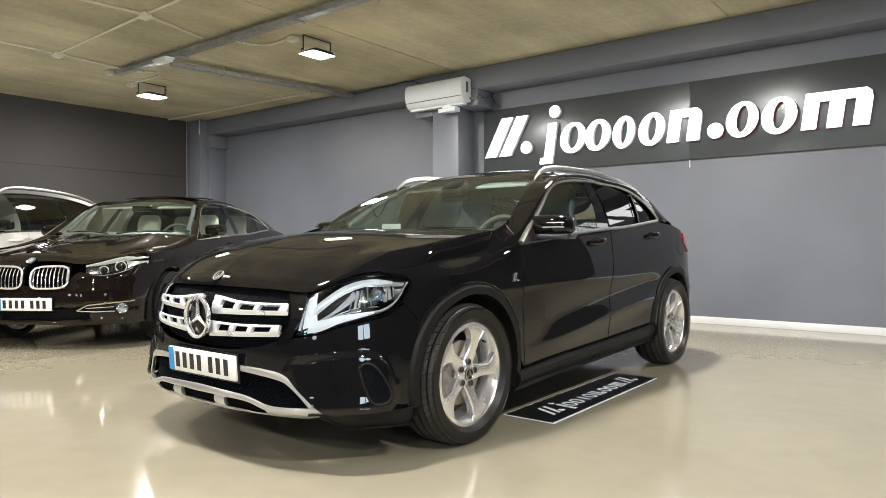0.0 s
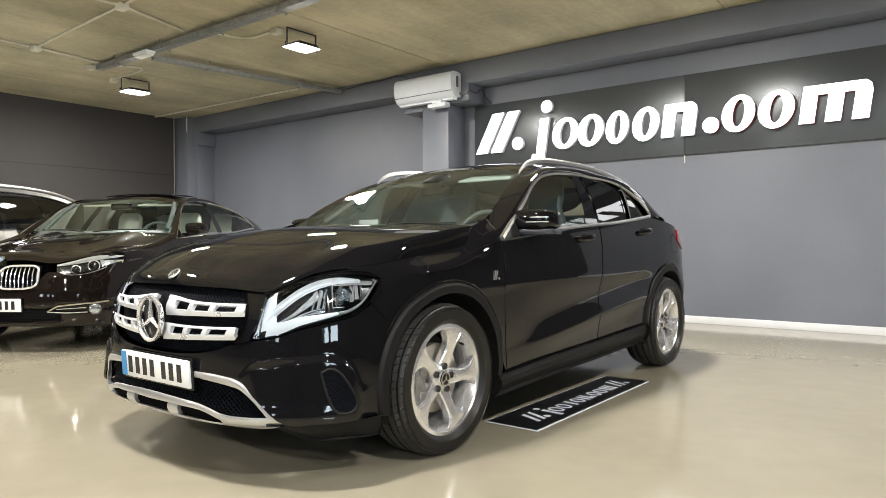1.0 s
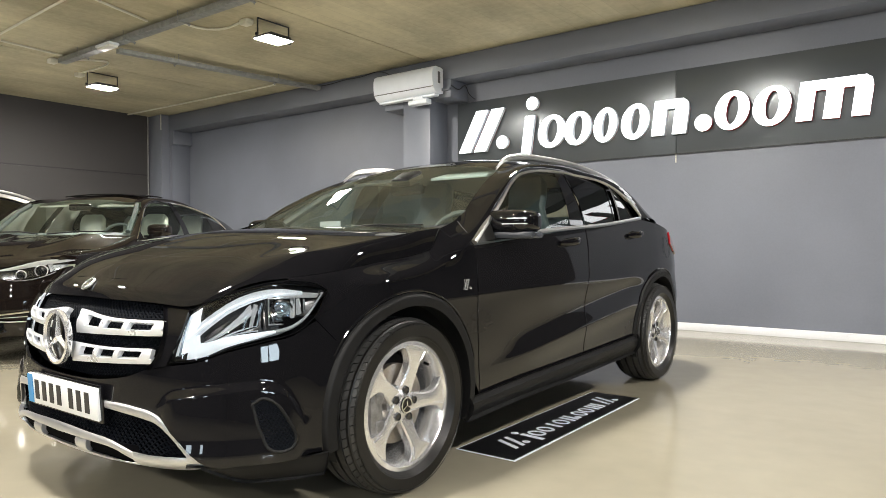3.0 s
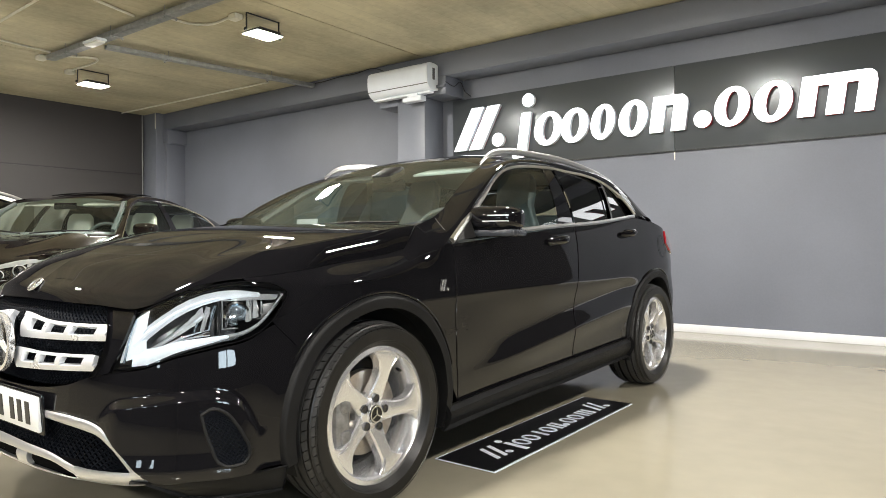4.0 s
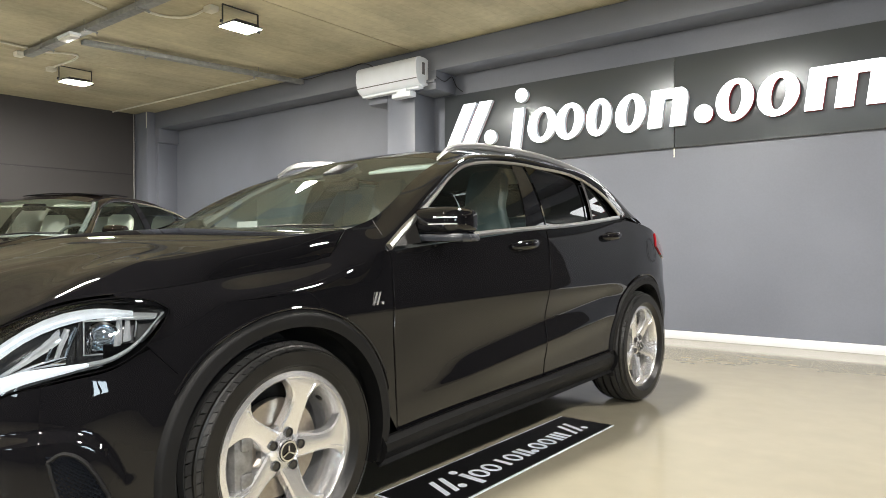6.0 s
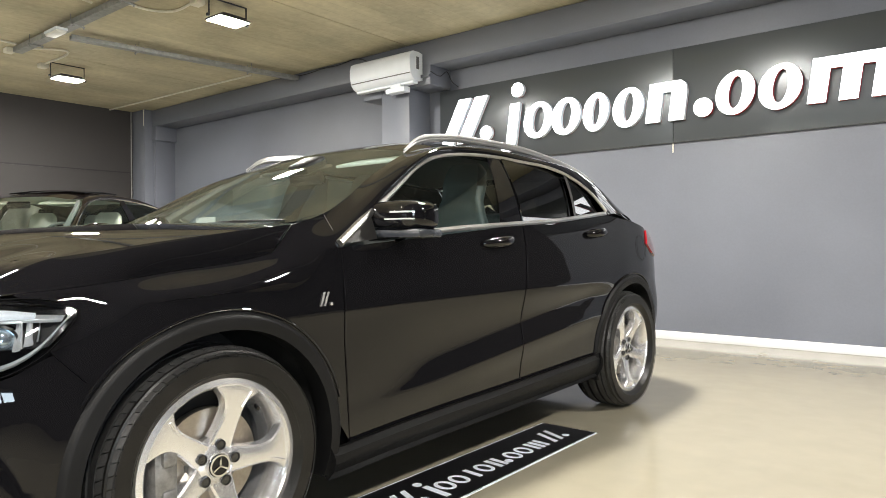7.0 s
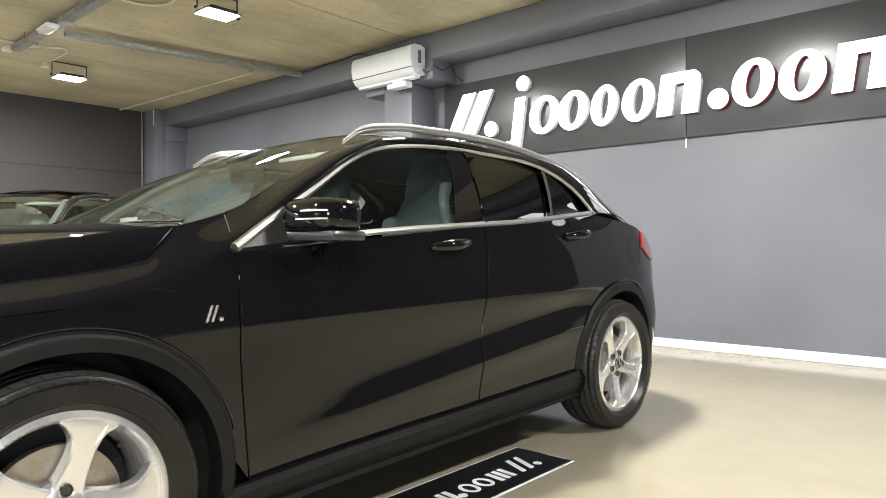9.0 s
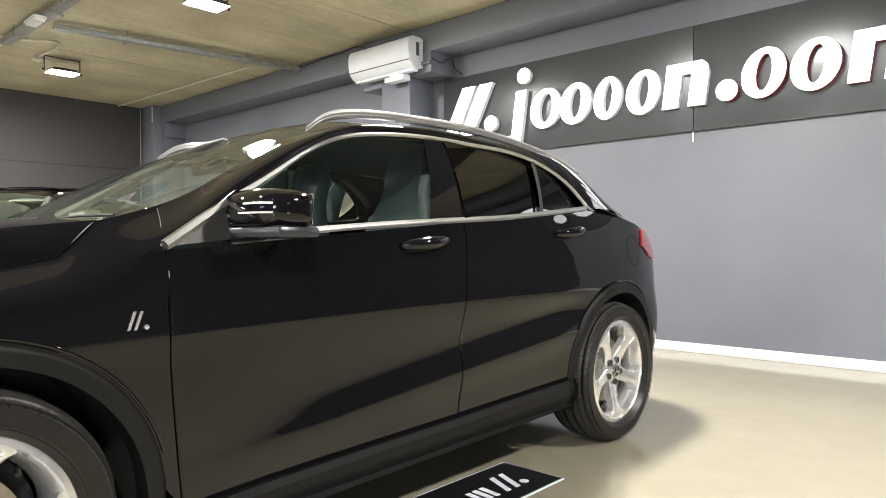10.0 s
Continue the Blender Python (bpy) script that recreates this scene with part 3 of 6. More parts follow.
wire("conduit", [on_ceiling(*p) for p in ((-5.3, 7.28), (-5.05, 7.66), (-5.15, 7.71), (-5.9, 7.72))], 0.013, "pvc", "cream plastic conduit bent towards a floodlight", "conduit")
for x, y in ((-2.83, 6.25), (-5.11, 6.33), (-2.24, 7.74), (-5.95, 7.72), (-8.44, 9.68), (-5.50, 7.17)):
    jb = thing("junction_box", pose(*on_ceiling(x, y)[:2], TOP - 0.005), "small cream junction box on the ceiling", "junction box", "ceiling junction boxes")
    part("box_body", box((0, 0, -0.03), (0.13, 0.10, 0.055), 0.008), "pvc", jb)
    part("lid", box((0, 0, -0.060), (0.115, 0.088, 0.006), 0.002), "pvc", jb)
el = thing("emergency_light", pose(-4.12, 7.18, TOP - 0.11), "unlit white emergency light hung below the cable tray", "ceiling light")
part("lamp_body", box((0, 0, -0.01), (0.33, 0.13, 0.03), 0.01), "ac_white", el)
part("diffuser", box((0, 0, -0.035), (0.30, 0.11, 0.03), 0.013), "opal", el)


def floodlight(m):
    ob = thing("floodlight", m, "lit square floodlight on a black yoke under the ceiling", "ceiling light", "ceiling floodlights")
    part("lamp_housing", box((0, 0, -0.186), (0.264, 0.354, 0.018), 0.004), "black_steel", ob)
    part("heat_sink", join(*[box((0.03 * i - 0.12, 0, -0.165), (0.008, 0.28, 0.02)) for i in range(9)]), "black_steel", ob)
    part("lit_panel", sheet(lambda u, v: (0.25 * (u - 0.5), 0.34 * (v - 0.5), -0.196 - 0.014 * (16 * u * (1 - u) * v * (1 - v)) ** 0.5), 10, 10), "lamp_glass", ob)
    part("yoke", join(box((0, 0.216, -0.094), (0.022, 0.006, 0.19), 0.001), box((0, -0.216, -0.094), (0.022, 0.006, 0.19), 0.001), box((0, 0, -0.004), (0.022, 0.43, 0.008), 0.001)), "black_steel", ob)
    for y in (0.216, -0.216):
        part("pivot_knob", moved(lathe([(0.018, -0.010), (0.018, 0.010), (0.0005, 0.012)], 12, False, "y"), pose(0, y + math.copysign(0.012, y), -0.18)), "black_steel", ob)
    return ob


flood = floodlight(pose(-2.2, 8.07, TOP, 0, 0, 0))
# rows at y 3.6 and -0.9 are unseen, added for light and glints
for x, y in ((-5.97, 8.05), (1.55, 8.07), (5.3, 8.07), (-5.97, 3.6), (-2.2, 3.6), (1.55, 3.6), (5.3, 3.6), (-2.2, -0.9), (1.55, -0.9), (5.3, -0.9)):
    copy_thing(flood, pose(x, y, TOP))

# floor sticker beside the car
mat_ob = thing("floor_sticker", pose(2.152, 6.445, 0.0), "black floor sticker with a white edge and white marks", "floor sticker")
part("white_edge", box((0, 0, 0.0015), (0.315, 1.50, 0.003)), "white_sign", mat_ob)
part("black_field", box((0, 0, 0.0035), (0.295, 1.485, 0.003)), "mat_black", mat_ob)


def floor_mark(shape):
    v, f = shape
    return [(-z, x, 0.0052 + 0.001 * (y > 0)) for x, y, z in v], f


MZ = 0.075
marks = [prism(slant(x, -MZ, 0.028, 0.14, 0.45), 0.001) for x in (-0.60, -0.54, 0.47, 0.53)]
marks += [prism(oval(x, z, 0.02, 0.02, 16), 0.001) for x, z in ((-0.47, -0.055), (0.61, -0.055), (-0.375, 0.065), (0.10, -0.055))]
marks += [prism(slant(-0.40, -MZ - 0.03, 0.03, 0.135, 0.1), 0.001)]
marks += [prism(oval(x, -0.025, 0.04, 0.05, 20), 0.001, oval(x, -0.025, 0.02, 0.035, 20)) for x in (-0.31, -0.22, -0.045, 0.175, 0.265)]
marks += [prism(slant(x, -MZ, 0.025, 0.10, 0.1), 0.001) for x in (-0.145, 0.01, 0.05, 0.325, 0.365, 0.405)]
for s in marks:
    part("white_mark", floor_mark(s), "white_sign", mat_ob)
GLA_PLAN = [(0, -0.872), (0.25, -0.862), (0.45, -0.826), (0.60, -0.765), (0.72, -0.675), (0.80, -0.56), (0.85, -0.42), (0.882, -0.2), (0.893, 0.05), (0.893, 0.35),
            (0.887, 0.7), (0.887, 1.2), (0.888, 1.8), (0.893, 2.4), (0.894, 2.72), (0.872, 3.02), (0.805, 3.24), (0.67, 3.38), (0.43, 3.46), (0, 3.49)]
GLA_NOSE = [(0.18, -0.05), (0.26, 0.020), (0.34, 0.018), (0.45, 0.014), (0.56, 0.006), (0.64, -0.006), (0.70, -0.022), (0.76, -0.053), (0.81, -0.095), (0.9, -0.2)]
GLA_TAIL = [(0.2, -0.06), (0.35, 0.0), (0.55, 0.03), (0.75, 0.005), (0.95, -0.02), (1.05, -0.08), (1.12, -0.2)]


def gla_flank(y, z):
    """Shoulder, waist crease and the rising sweep over the doors."""
    c = min(0.575, 0.40 + 0.115 * (y - 0.7))
    amp = smooth(0.5, 1.0, y) * (1 - smooth(2.1, 2.5, y))
    crown = 0.745 + 0.02 * (y - 1.0)
    pts = [(0.2, -0.03), (c - 0.10, -0.020), (c, -0.012 + 0.006 * amp), (c + 0.035, -0.012 - 0.001 * amp), (c + 0.10, -0.008 - 0.012 * amp), (crown - 0.03, 0.001), (crown, 0.0045), (crown + 0.03, 0.003),
           (0.86, -0.003), (0.93, -0.011), (1.0, -0.023), (1.06, -0.037), (1.16, -0.064)]
    # ahead of the front wheel the fender rounds off towards the bonnet
    w = 1 - smooth(-0.42, -0.12, y)
    nose = [(0.2, 0.006), (0.34, 0.010), (0.45, 0.006), (0.55, -0.003), (0.60, -0.009), (0.65, -0.017), (0.70, -0.027), (0.75, -0.041), (0.80, -0.059), (0.86, -0.082)]
    # above the front wheel it rounds in more and more towards the bonnet
    rounding = 1.1 * max(0.0, z - 0.74) ** 2 * (1 - smooth(0.22, 0.44, y))
    return (table(pts, z) - rounding) * (1 - w) + (table(nose, z) * w if w > 0 else 0.0)


GLA = Skin(GLA_PLAN, GLA_NOSE, gla_flank, GLA_TAIL, (-0.74, -0.36), (2.95, 3.35))


# ---- car parts shared by all cars: x to the car's left, y to its rear, z up, origin under the middle of the front axle ----
def arch(c, r, a0, a1, n):
    """Points (y, z) of a wheel arch, from angle a0 to a1 in degrees (0: rearwards, 90: up)."""
    return [(c[0] + r * math.cos(radians(a0 + (a1 - a0) * i / n)), c[1] + r * math.sin(radians(a0 + (a1 - a0) * i / n))) for i in range(n + 1)]


def ruled(skin, inner, outer, nu, nv, out=0.0, lip=0.012, by_s=False):
    """A skin panel between two lines of (y, z), or (s, z) with by_s."""
    a, b = spline(inner, nu + 1), spline(outer, nu + 1)

    def fn(u, v):
        p, q = a[round(u * nu)], b[round(u * nu)]
        y, z = p[0] + (q[0] - p[0]) * v, p[1] + (q[1] - p[1]) * v
        return skin.at(y if by_s else skin.at_y(y), z, out)

    return sheet(fn, nu, nv, lip)


def between(c0, c1, nu, nv, bulge=0.0, axis=(0, 0, 1), lip=0.0):
    """A panel between two space curves, bulged along an axis."""
    a, b = spline(c0, nu + 1), spline(c1, nu + 1)

    def fn(u, v):
        p, q = a[round(u * nu)], b[round(u * nu)]
        k = bulge * 4 * v * (1 - v)
        return tuple(p[i] + (q[i] - p[i]) * v + k * axis[i] for i in range(3))

    return sheet(fn, nu, nv, lip)


def coons(front, rear, middle, side, nu, nv, bump=None, lip=0.0):
    """A panel inside four space curves: front and rear run middle to side, middle and side run front to rear."""
    f, r, m, s = fair(front, nu + 1), fair(rear, nu + 1), fair(middle, nv + 1), fair(side, nv + 1)

    def fn(u, v):
        i, j = round(u * nu), round(v * nv)
        p = [f[i][k] * (1 - v) + r[i][k] * v + m[j][k] * (1 - u) + s[j][k] * u
             - (f[0][k] * (1 - u) * (1 - v) + f[-1][k] * u * (1 - v) + r[0][k] * (1 - u) * v + r[-1][k] * u * v) for k in range(3)]
        if bump:
            p[2] += bump(u, v)
        return tuple(p)

    return sheet(fn, nu, nv, lip)


def both(name, shape, mat, parent, label="", sharp=38):
    return part(name, shape, mat, parent, label, sharp), part(name, mirrored(shape), mat, parent, label, sharp)


def tyre_shape(r, rim, w, blocks):
    """Carcass with rounded shoulders and grooves; the tread blocks are separate shapes."""
    h = w / 2
    prof = [(rim, -h * 0.80), (rim + 0.012, -h * 0.90), ((r + rim) / 2 - 0.02, -h * 1.03), ((r + rim) / 2 + 0.02, -h * 1.03), (r - 0.035, -h * 0.96), (r - 0.018, -h * 0.88)]
    tread = []
    for x in (-0.57, -0.22, 0.22, 0.57):
        tread += [(r - 0.008, h * (x - 0.05)), (r - 0.015, h * (x - 0.05)), (r - 0.015, h * (x + 0.05)), (r - 0.008, h * (x + 0.05))]
    carcass = lathe(prof + [(r - 0.010, -h * 0.84)] + tread + [(r - 0.010, h * 0.84)] + [(a, -b) for a, b in reversed(prof)], 72)
    lumps = []
    for k in range(blocks):
        t = 2 * math.pi * k / blocks
        for x0, x1, skew in ((-0.98, -0.60, 0.035), (-0.54, -0.28, 0.0), (-0.16, 0.16, 0.0), (0.28, 0.54, 0.0), (0.60, 0.98, -0.035)):
            d = 2 * math.pi / blocks * (0.44 if abs(x0 + x1) > 1.1 else 0.5)
            v = []
            for x, sgn in ((x0, -1), (x1, 1)):
                top = r - (0.022 if abs(x) > 0.9 else 0.0)
                low = r - (0.055 if abs(x) > 0.9 else 0.016)
                for a in (t - d + skew * sgn, t + d + skew * sgn):
                    v += [(h * x, top * math.cos(a), top * math.sin(a)), (h * x * (1.0 if abs(x) < 0.9 else 1.02), low * math.cos(a), low * math.sin(a))]
            lumps.append((v, [(0, 2, 6, 4), (0, 1, 3, 2), (4, 6, 7, 5), (0, 4, 5, 1), (2, 3, 7, 6)]))
    return carcass, join(*lumps)


def wheel(parent, x, y, z, r, rim, w, spoke, spokes, side, name="wheel", blocks=62, detail=True, phase=0.0):
    """A wheel whose outer face looks along +x, turned about for the other side."""
    m = pose(x, y, z) @ (pose(0, 0, 0) if side > 0 else pose(0, 0, 0, 0, 0, 180))
    hub = part(name, moved(lathe([(rim + 0.004, w * 0.42), (rim - 0.012, w * 0.44), (rim - 0.02, w * 0.40), (rim - 0.035, w * 0.2), (rim - 0.045, 0.0), (rim - 0.03, -w * 0.42), (rim, -w * 0.44)], 72), m), "alloy", parent, "silver alloy rim barrel")
    carcass, lumps = tyre_shape(r, rim, w, blocks)
    part("tyre", moved(carcass, m), "rubber", hub, "black tyre with blocky tread")
    if detail:
        for q, hh in ((rim + 0.020, 0.965), ((r + rim) / 2 + 0.026, 1.035)):
            part("sidewall_rib", moved(lathe([(q - 0.002, w * 0.5 * hh), (q, w * 0.5 * hh + 0.0025), (q + 0.002, w * 0.5 * hh)], 72), m), "rubber", hub)
    if detail:
        part("tread", moved(lumps, m), "tread", hub, "greyish tread blocks")
    for k in range(spokes):
        t = pose(0, 0, 0, 360 / spokes * k + phase)
        part("spoke", moved(spoke, m @ t), "alloy", hub, sharp=24)
    part("hub_disc", moved(lathe([(0.060, w * 0.20), (0.060, w * 0.29), (0.052, w * 0.315), (0.037, w * 0.335), (0.035, w * 0.36), (0.0005, w * 0.365)], 36), m), "alloy", hub)
    part("centre_cap", moved(lathe([(0.033, w * 0.36), (0.031, w * 0.375), (0.0005, w * 0.378)], 28), m), "gloss_black", hub, "dark centre cap")
    part("cap_ring", moved(lathe([(0.031, w * 0.36), (0.031, w * 0.385), (0.0265, w * 0.385), (0.0265, w * 0.36)], 28, True), m), "chrome", hub)
    if detail:
        for k in range(3):
            part("cap_arm", moved(box((w * 0.383, 0, 0.012), (0.004, 0.006, 0.026), 0.001), m @ pose(0, 0, 0, 120 * k)), "chrome", hub)
        for k in range(spokes):
            a = radians(360 / spokes * k + 90 + phase + 9)
            part("wheel_bolt", moved(lathe([(0.0150, w * 0.27), (0.0150, w * 0.347), (0.0125, w * 0.349), (0.0110, w * 0.335), (0.0005, w * 0.333)], 14), m @ pose(0, 0.056 * math.cos(a), 0.056 * math.sin(a))), "lamp_dark", hub)
        part("valve", moved(tube([(w * 0.30, 0.13, 0.145), (w * 0.40, 0.125, 0.14)], 0.006), m), "gloss_black", hub)
    part("brake_disc", moved(lathe([(0.075, 0.03), (0.155, 0.03), (0.155, 0.0), (0.075, 0.0)], 48, True), m), "brake", hub)
    part("disc_hat", moved(lathe([(0.078, 0.0), (0.078, 0.055), (0.0005, 0.06)], 32), m), "caliper", hub)
    part("caliper", moved(join(box((0.035, -0.150 * side, 0.0), (0.085, 0.075, 0.19), 0.024), box((0.072, -0.145 * side, 0.055), (0.03, 0.045, 0.05), 0.012), box((0.072, -0.145 * side, -0.055), (0.03, 0.045, 0.05), 0.012), tube([(0.06, -0.125 * side, 0.10), (0.075, -0.15 * side, 0.115), (0.06, -0.18 * side, 0.10)], 0.006, 6)), m), "caliper", hub, "grey cast brake caliper")
    # near-black disc stands in for the shade behind the spokes
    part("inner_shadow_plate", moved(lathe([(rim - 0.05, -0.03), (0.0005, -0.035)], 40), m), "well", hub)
    return hub


def forked_spoke(rim, w):
    """A broad flat-faced spoke with one straight edge, whose other edge swings out into a toe at the rim."""
    rows = [(0.03, -0.032, 0.030, 0.30), (0.055, -0.039, 0.036, 0.315), (0.072, -0.037, 0.034, 0.328), (0.090, -0.033, 0.032, 0.344), (0.12, -0.029, 0.030, 0.368), (0.145, -0.029, 0.029, 0.389), (0.162, -0.032, 0.029, 0.402), (0.176, -0.039, 0.032, 0.410), (0.188, -0.050, 0.036, 0.415), (0.199, -0.065, 0.043, 0.418), (0.208, -0.082, 0.053, 0.419), (0.216, -0.098, 0.064, 0.418), (rim - 0.018, -0.108, 0.074, 0.414)]
    v, f = [], []
    k = 8
    for r, a, b, h in rows:
        fold = a + (b - a) * (0.40 if r < 0.12 else 0.40 + 0.30 * min(1.0, (r - 0.12) / 0.08))
        v += [(w * (h - 0.17), a - 0.002, r), (w * (h - 0.045), a + 0.001, r), (w * (h - 0.022), a + 0.007, r), (w * h, fold, r), (w * (h - 0.012), b - 0.006, r), (w * (h - 0.035), b, r), (w * (h - 0.17), b + 0.002, r), (w * (h - 0.20), (a + b) / 2, r)]
    for i in range(len(rows) - 1):
        for j in range(k):
            f.append((i * k + j, i * k + (j + 1) % k, (i + 1) * k + (j + 1) % k, (i + 1) * k + j))
    f += [tuple(range(k)), tuple((len(rows) - 1) * k + j for j in reversed(range(k)))]
    return join((v, f), tube([(w * 0.398, 0.018, 0.168), (w * 0.414, 0.025, 0.19), (w * 0.419, 0.034, 0.215)], [0.002, 0.0045, 0.0035], 6))


def split_spoke(rim, w):
    """A slim pair of bars from the hub to the rim."""
    one = lambda d: tube([(w * 0.32, d * 0.4, 0.05), (w * 0.40, d, rim * 0.6), (w * 0.42, d * 1.3, rim - 0.01)], [0.016, 0.014, 0.017], 6)
    return join(one(0.022), one(-0.022))


def lattice(surface, du, dv, r, nu, nv):
    """Crossed thin ribs over a surface(u, v) that gives points; ribs run both diagonals."""
    ribs = []
    for k in range(-nv, nu + 1):
        for sgn in (1, -1):
            pts = []
            for i in range(0, 2 * nv + 1):
                u = (k + (i / 2 if sgn > 0 else nv - i / 2)) / nu
                v = i / (2 * nv)
                if -1e-6 <= u <= 1 + 1e-6:
                    pts.append(surface(u, v))
            if len(pts) > 1:
                ribs.append(tube(pts, r, 4, False))
    return join(*ribs)


def seat(parent, x, y, z, mat, w=0.50):
    """A seat with a waisted backrest that runs up into its headrest."""
    rows = [(0.0, 0.50, 0.075), (0.12, 0.52, 0.08), (0.30, 0.50, 0.075), (0.44, 0.44, 0.065), (0.54, 0.33, 0.055), (0.60, 0.28, 0.05), (0.68, 0.29, 0.055), (0.76, 0.27, 0.05), (0.80, 0.20, 0.03)]
    v, f = [], []
    for h, a, d in rows:
        a *= w / 0.52
        v += [(a * 0.5 * math.copysign(abs(math.cos(t)) ** 0.5, math.cos(t)), d * math.copysign(abs(math.sin(t)) ** 0.6, math.sin(t)) + (0.012 if math.sin(t) < 0 and abs(math.cos(t)) < 0.75 else 0), h) for t in [2 * math.pi * i / 20 for i in range(20)]]
    for i in range(len(rows) - 1):
        f += [(i * 20 + k, i * 20 + (k + 1) % 20, (i + 1) * 20 + (k + 1) % 20, (i + 1) * 20 + k) for k in range(20)]
    f.append(tuple((len(rows) - 1) * 20 + k for k in range(20)))
    ob = part("seat", box((x, y, z + 0.08), (w, 0.52, 0.16), 0.05), mat, parent)
    part("backrest", moved((v, f), pose(x, y + 0.26, z + 0.10, -13)), mat, ob, sharp=60)
    return ob


def inner_hull(skin, parent, arches, z0, z1, inset=0.03):
    """The dark inner body that closes the gaps behind the panels, left open at the wheel arches."""
    v, f = [], []
    ns, nz = 150, 26
    for k in (1, -1):
        o = len(v)
        for i in range(ns + 1):
            for j in range(nz + 1):
                v.append(skin.at(k * skin.s[-1] * i / ns, z0 + (z1 - z0) * j / nz, -inset))
        for i in range(ns):
            for j in range(nz):
                q = (o + i * (nz + 1) + j, o + (i + 1) * (nz + 1) + j, o + (i + 1) * (nz + 1) + j + 1, o + i * (nz + 1) + j + 1)
                y, z = (v[q[0]][1] + v[q[2]][1]) / 2, (v[q[0]][2] + v[q[2]][2]) / 2
                if y > -0.5 and (y > 0.5 or z < 0.72) and all(math.hypot(y - c[0], z - c[1]) > r for c, r in arches):
                    f.append(q)
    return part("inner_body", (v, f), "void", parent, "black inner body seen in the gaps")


def number_plate(parent, m, count=7):
    ob = part("number_plate", moved(box((0, 0, 0), (0.52, 0.012, 0.112), 0.004), m), "plate", parent, "white number plate with dark bars")
    part("blue_band", moved(box((-0.238, -0.0075, 0), (0.04, 0.002, 0.106)), m), "plate_blue", ob)
    for i in range(count):
        x = -0.185 + 0.058 * i + (0.03 if i > 3 else 0)
        part("plate_bar", moved(box((x, -0.0075, 0), (0.030, 0.002, 0.072)), m), "ink", ob)
    part("plate_holder", moved(box((0, 0.012, -0.002), (0.535, 0.012, 0.13), 0.004), m), "gloss_black", ob)
    return ob


# ---- the black compact crossover ----
gla = thing("crossover_car", pose(1.28, 5.164, 0, 0, 0, -0.88), "gleaming black compact crossover with silver roof rails", "car")
SY = GLA.at_y
AF, AR, RA = (0.01, 0.332), (2.71, 0.338), 0.432
BELT = [(0.445, 0.955), (0.99, 1.010), (1.50, 1.045), (1.85, 1.066), (2.49, 1.128)]
WINTOP = [(0.445, 0.962), (0.552, 1.027), (0.787, 1.158), (0.996, 1.273), (1.14, 1.329), (1.31, 1.361), (1.546, 1.379), (1.77, 1.378), (2.184, 1.342), (2.365, 1.254), (2.475, 1.140)]
SHOULDER = [(-0.4905, 0.8256), (-0.3659, 0.7994), (-0.1936, 0.8073), (0.05, 0.826), (0.25, 0.866), (0.442, 0.948)]


def house(y, z, out=0.0):
    """The side of the cabin above the belt line, leaning in."""
    zb = table(BELT, y)
    t = max(0.0, z - zb)
    return (GLA.at(SY(y), min(z, zb))[0] - 0.325 * t - 0.72 * t * t + out, y, z)


# flanks
fender_in = arch(AF, RA, 142, 4, 24)
fender_out = [(-0.4312, 0.7040), (-0.3744, 0.7780)] + SHOULDER[1:] + [(0.447, 0.80), (0.452, 0.66), (0.465, 0.5), (0.487, 0.296)]
both("front_fender", ruled(GLA, fender_in, fender_out, 60, 12), "paint", gla)
LEAD = [(0.450, 0.948), (0.4515, 0.80), (0.4565, 0.66), (0.4695, 0.5), (0.492, 0.284)]
SPLIT = [(1.590, 1.046), (1.580, 0.90), (1.558, 0.72), (1.551, 0.60), (1.552, 0.50), (1.543, 0.324)]
both("front_door", ruled(GLA, LEAD, [(y - 0.0025, z) for y, z in SPLIT], 64, 40), "paint", gla)
both("door_edge", tube([GLA.at(SY(y + 0.004), z, -0.0012) for y, z in spline(LEAD, 24)], 0.0030, 6), "paint", gla)
both("door_edge", tube([GLA.at(SY(y + 0.006), z, -0.0012) for y, z in spline(SPLIT, 24)], 0.0030, 6), "paint", gla)
DOOR_END = [(2.475, 1.118), (2.497, 1.0), (2.49, 0.86), (2.447, 0.692), (2.377, 0.62), (2.32, 0.52), (2.292, 0.42), (2.282, 0.358)]
both("rear_door", ruled(GLA, [(y + 0.0025, z) for y, z in SPLIT], DOOR_END, 64, 40), "paint", gla)
quarter_in = arch(AR, RA, 128, -8, 24)
quarter_out = [(2.458, 0.78), (2.474, 0.86), (2.478, 1.0), (2.456, 1.118), (2.62, 1.108), (2.80, 1.090), (3.0, 1.055), (3.17, 1.0), (3.34, 0.88), (3.40, 0.7), (3.38, 0.5), (3.28, 0.32)]
both("rear_quarter", ruled(GLA, quarter_in, quarter_out, 70, 14, -0.003), "paint", gla)
rear_s = SY(3.36)
part("tailgate", sheet(lambda u, v: GLA.at(rear_s + (GLA.s[-1] - rear_s) * 2 * u if u <= 0.5 else -(GLA.s[-1] - (GLA.s[-1] - rear_s) * (2 * u - 1)), 0.30 + 0.78 * v), 40, 24), "paint", gla)
SILL_TOP = [(0.44, 0.279), (0.8, 0.296), (1.1, 0.307), (1.5, 0.320), (1.75, 0.330), (2.30, 0.353)]
sill = lambda u, v: GLA.at(SY(0.395 + 1.905 * u), table(SILL_TOP, 0.395 + 1.905 * u) - (0.001 + (0.085 + 0.02 * u) * v), 0.020 * min(1, v * 5) - 0.06 * max(0, v - 0.55))
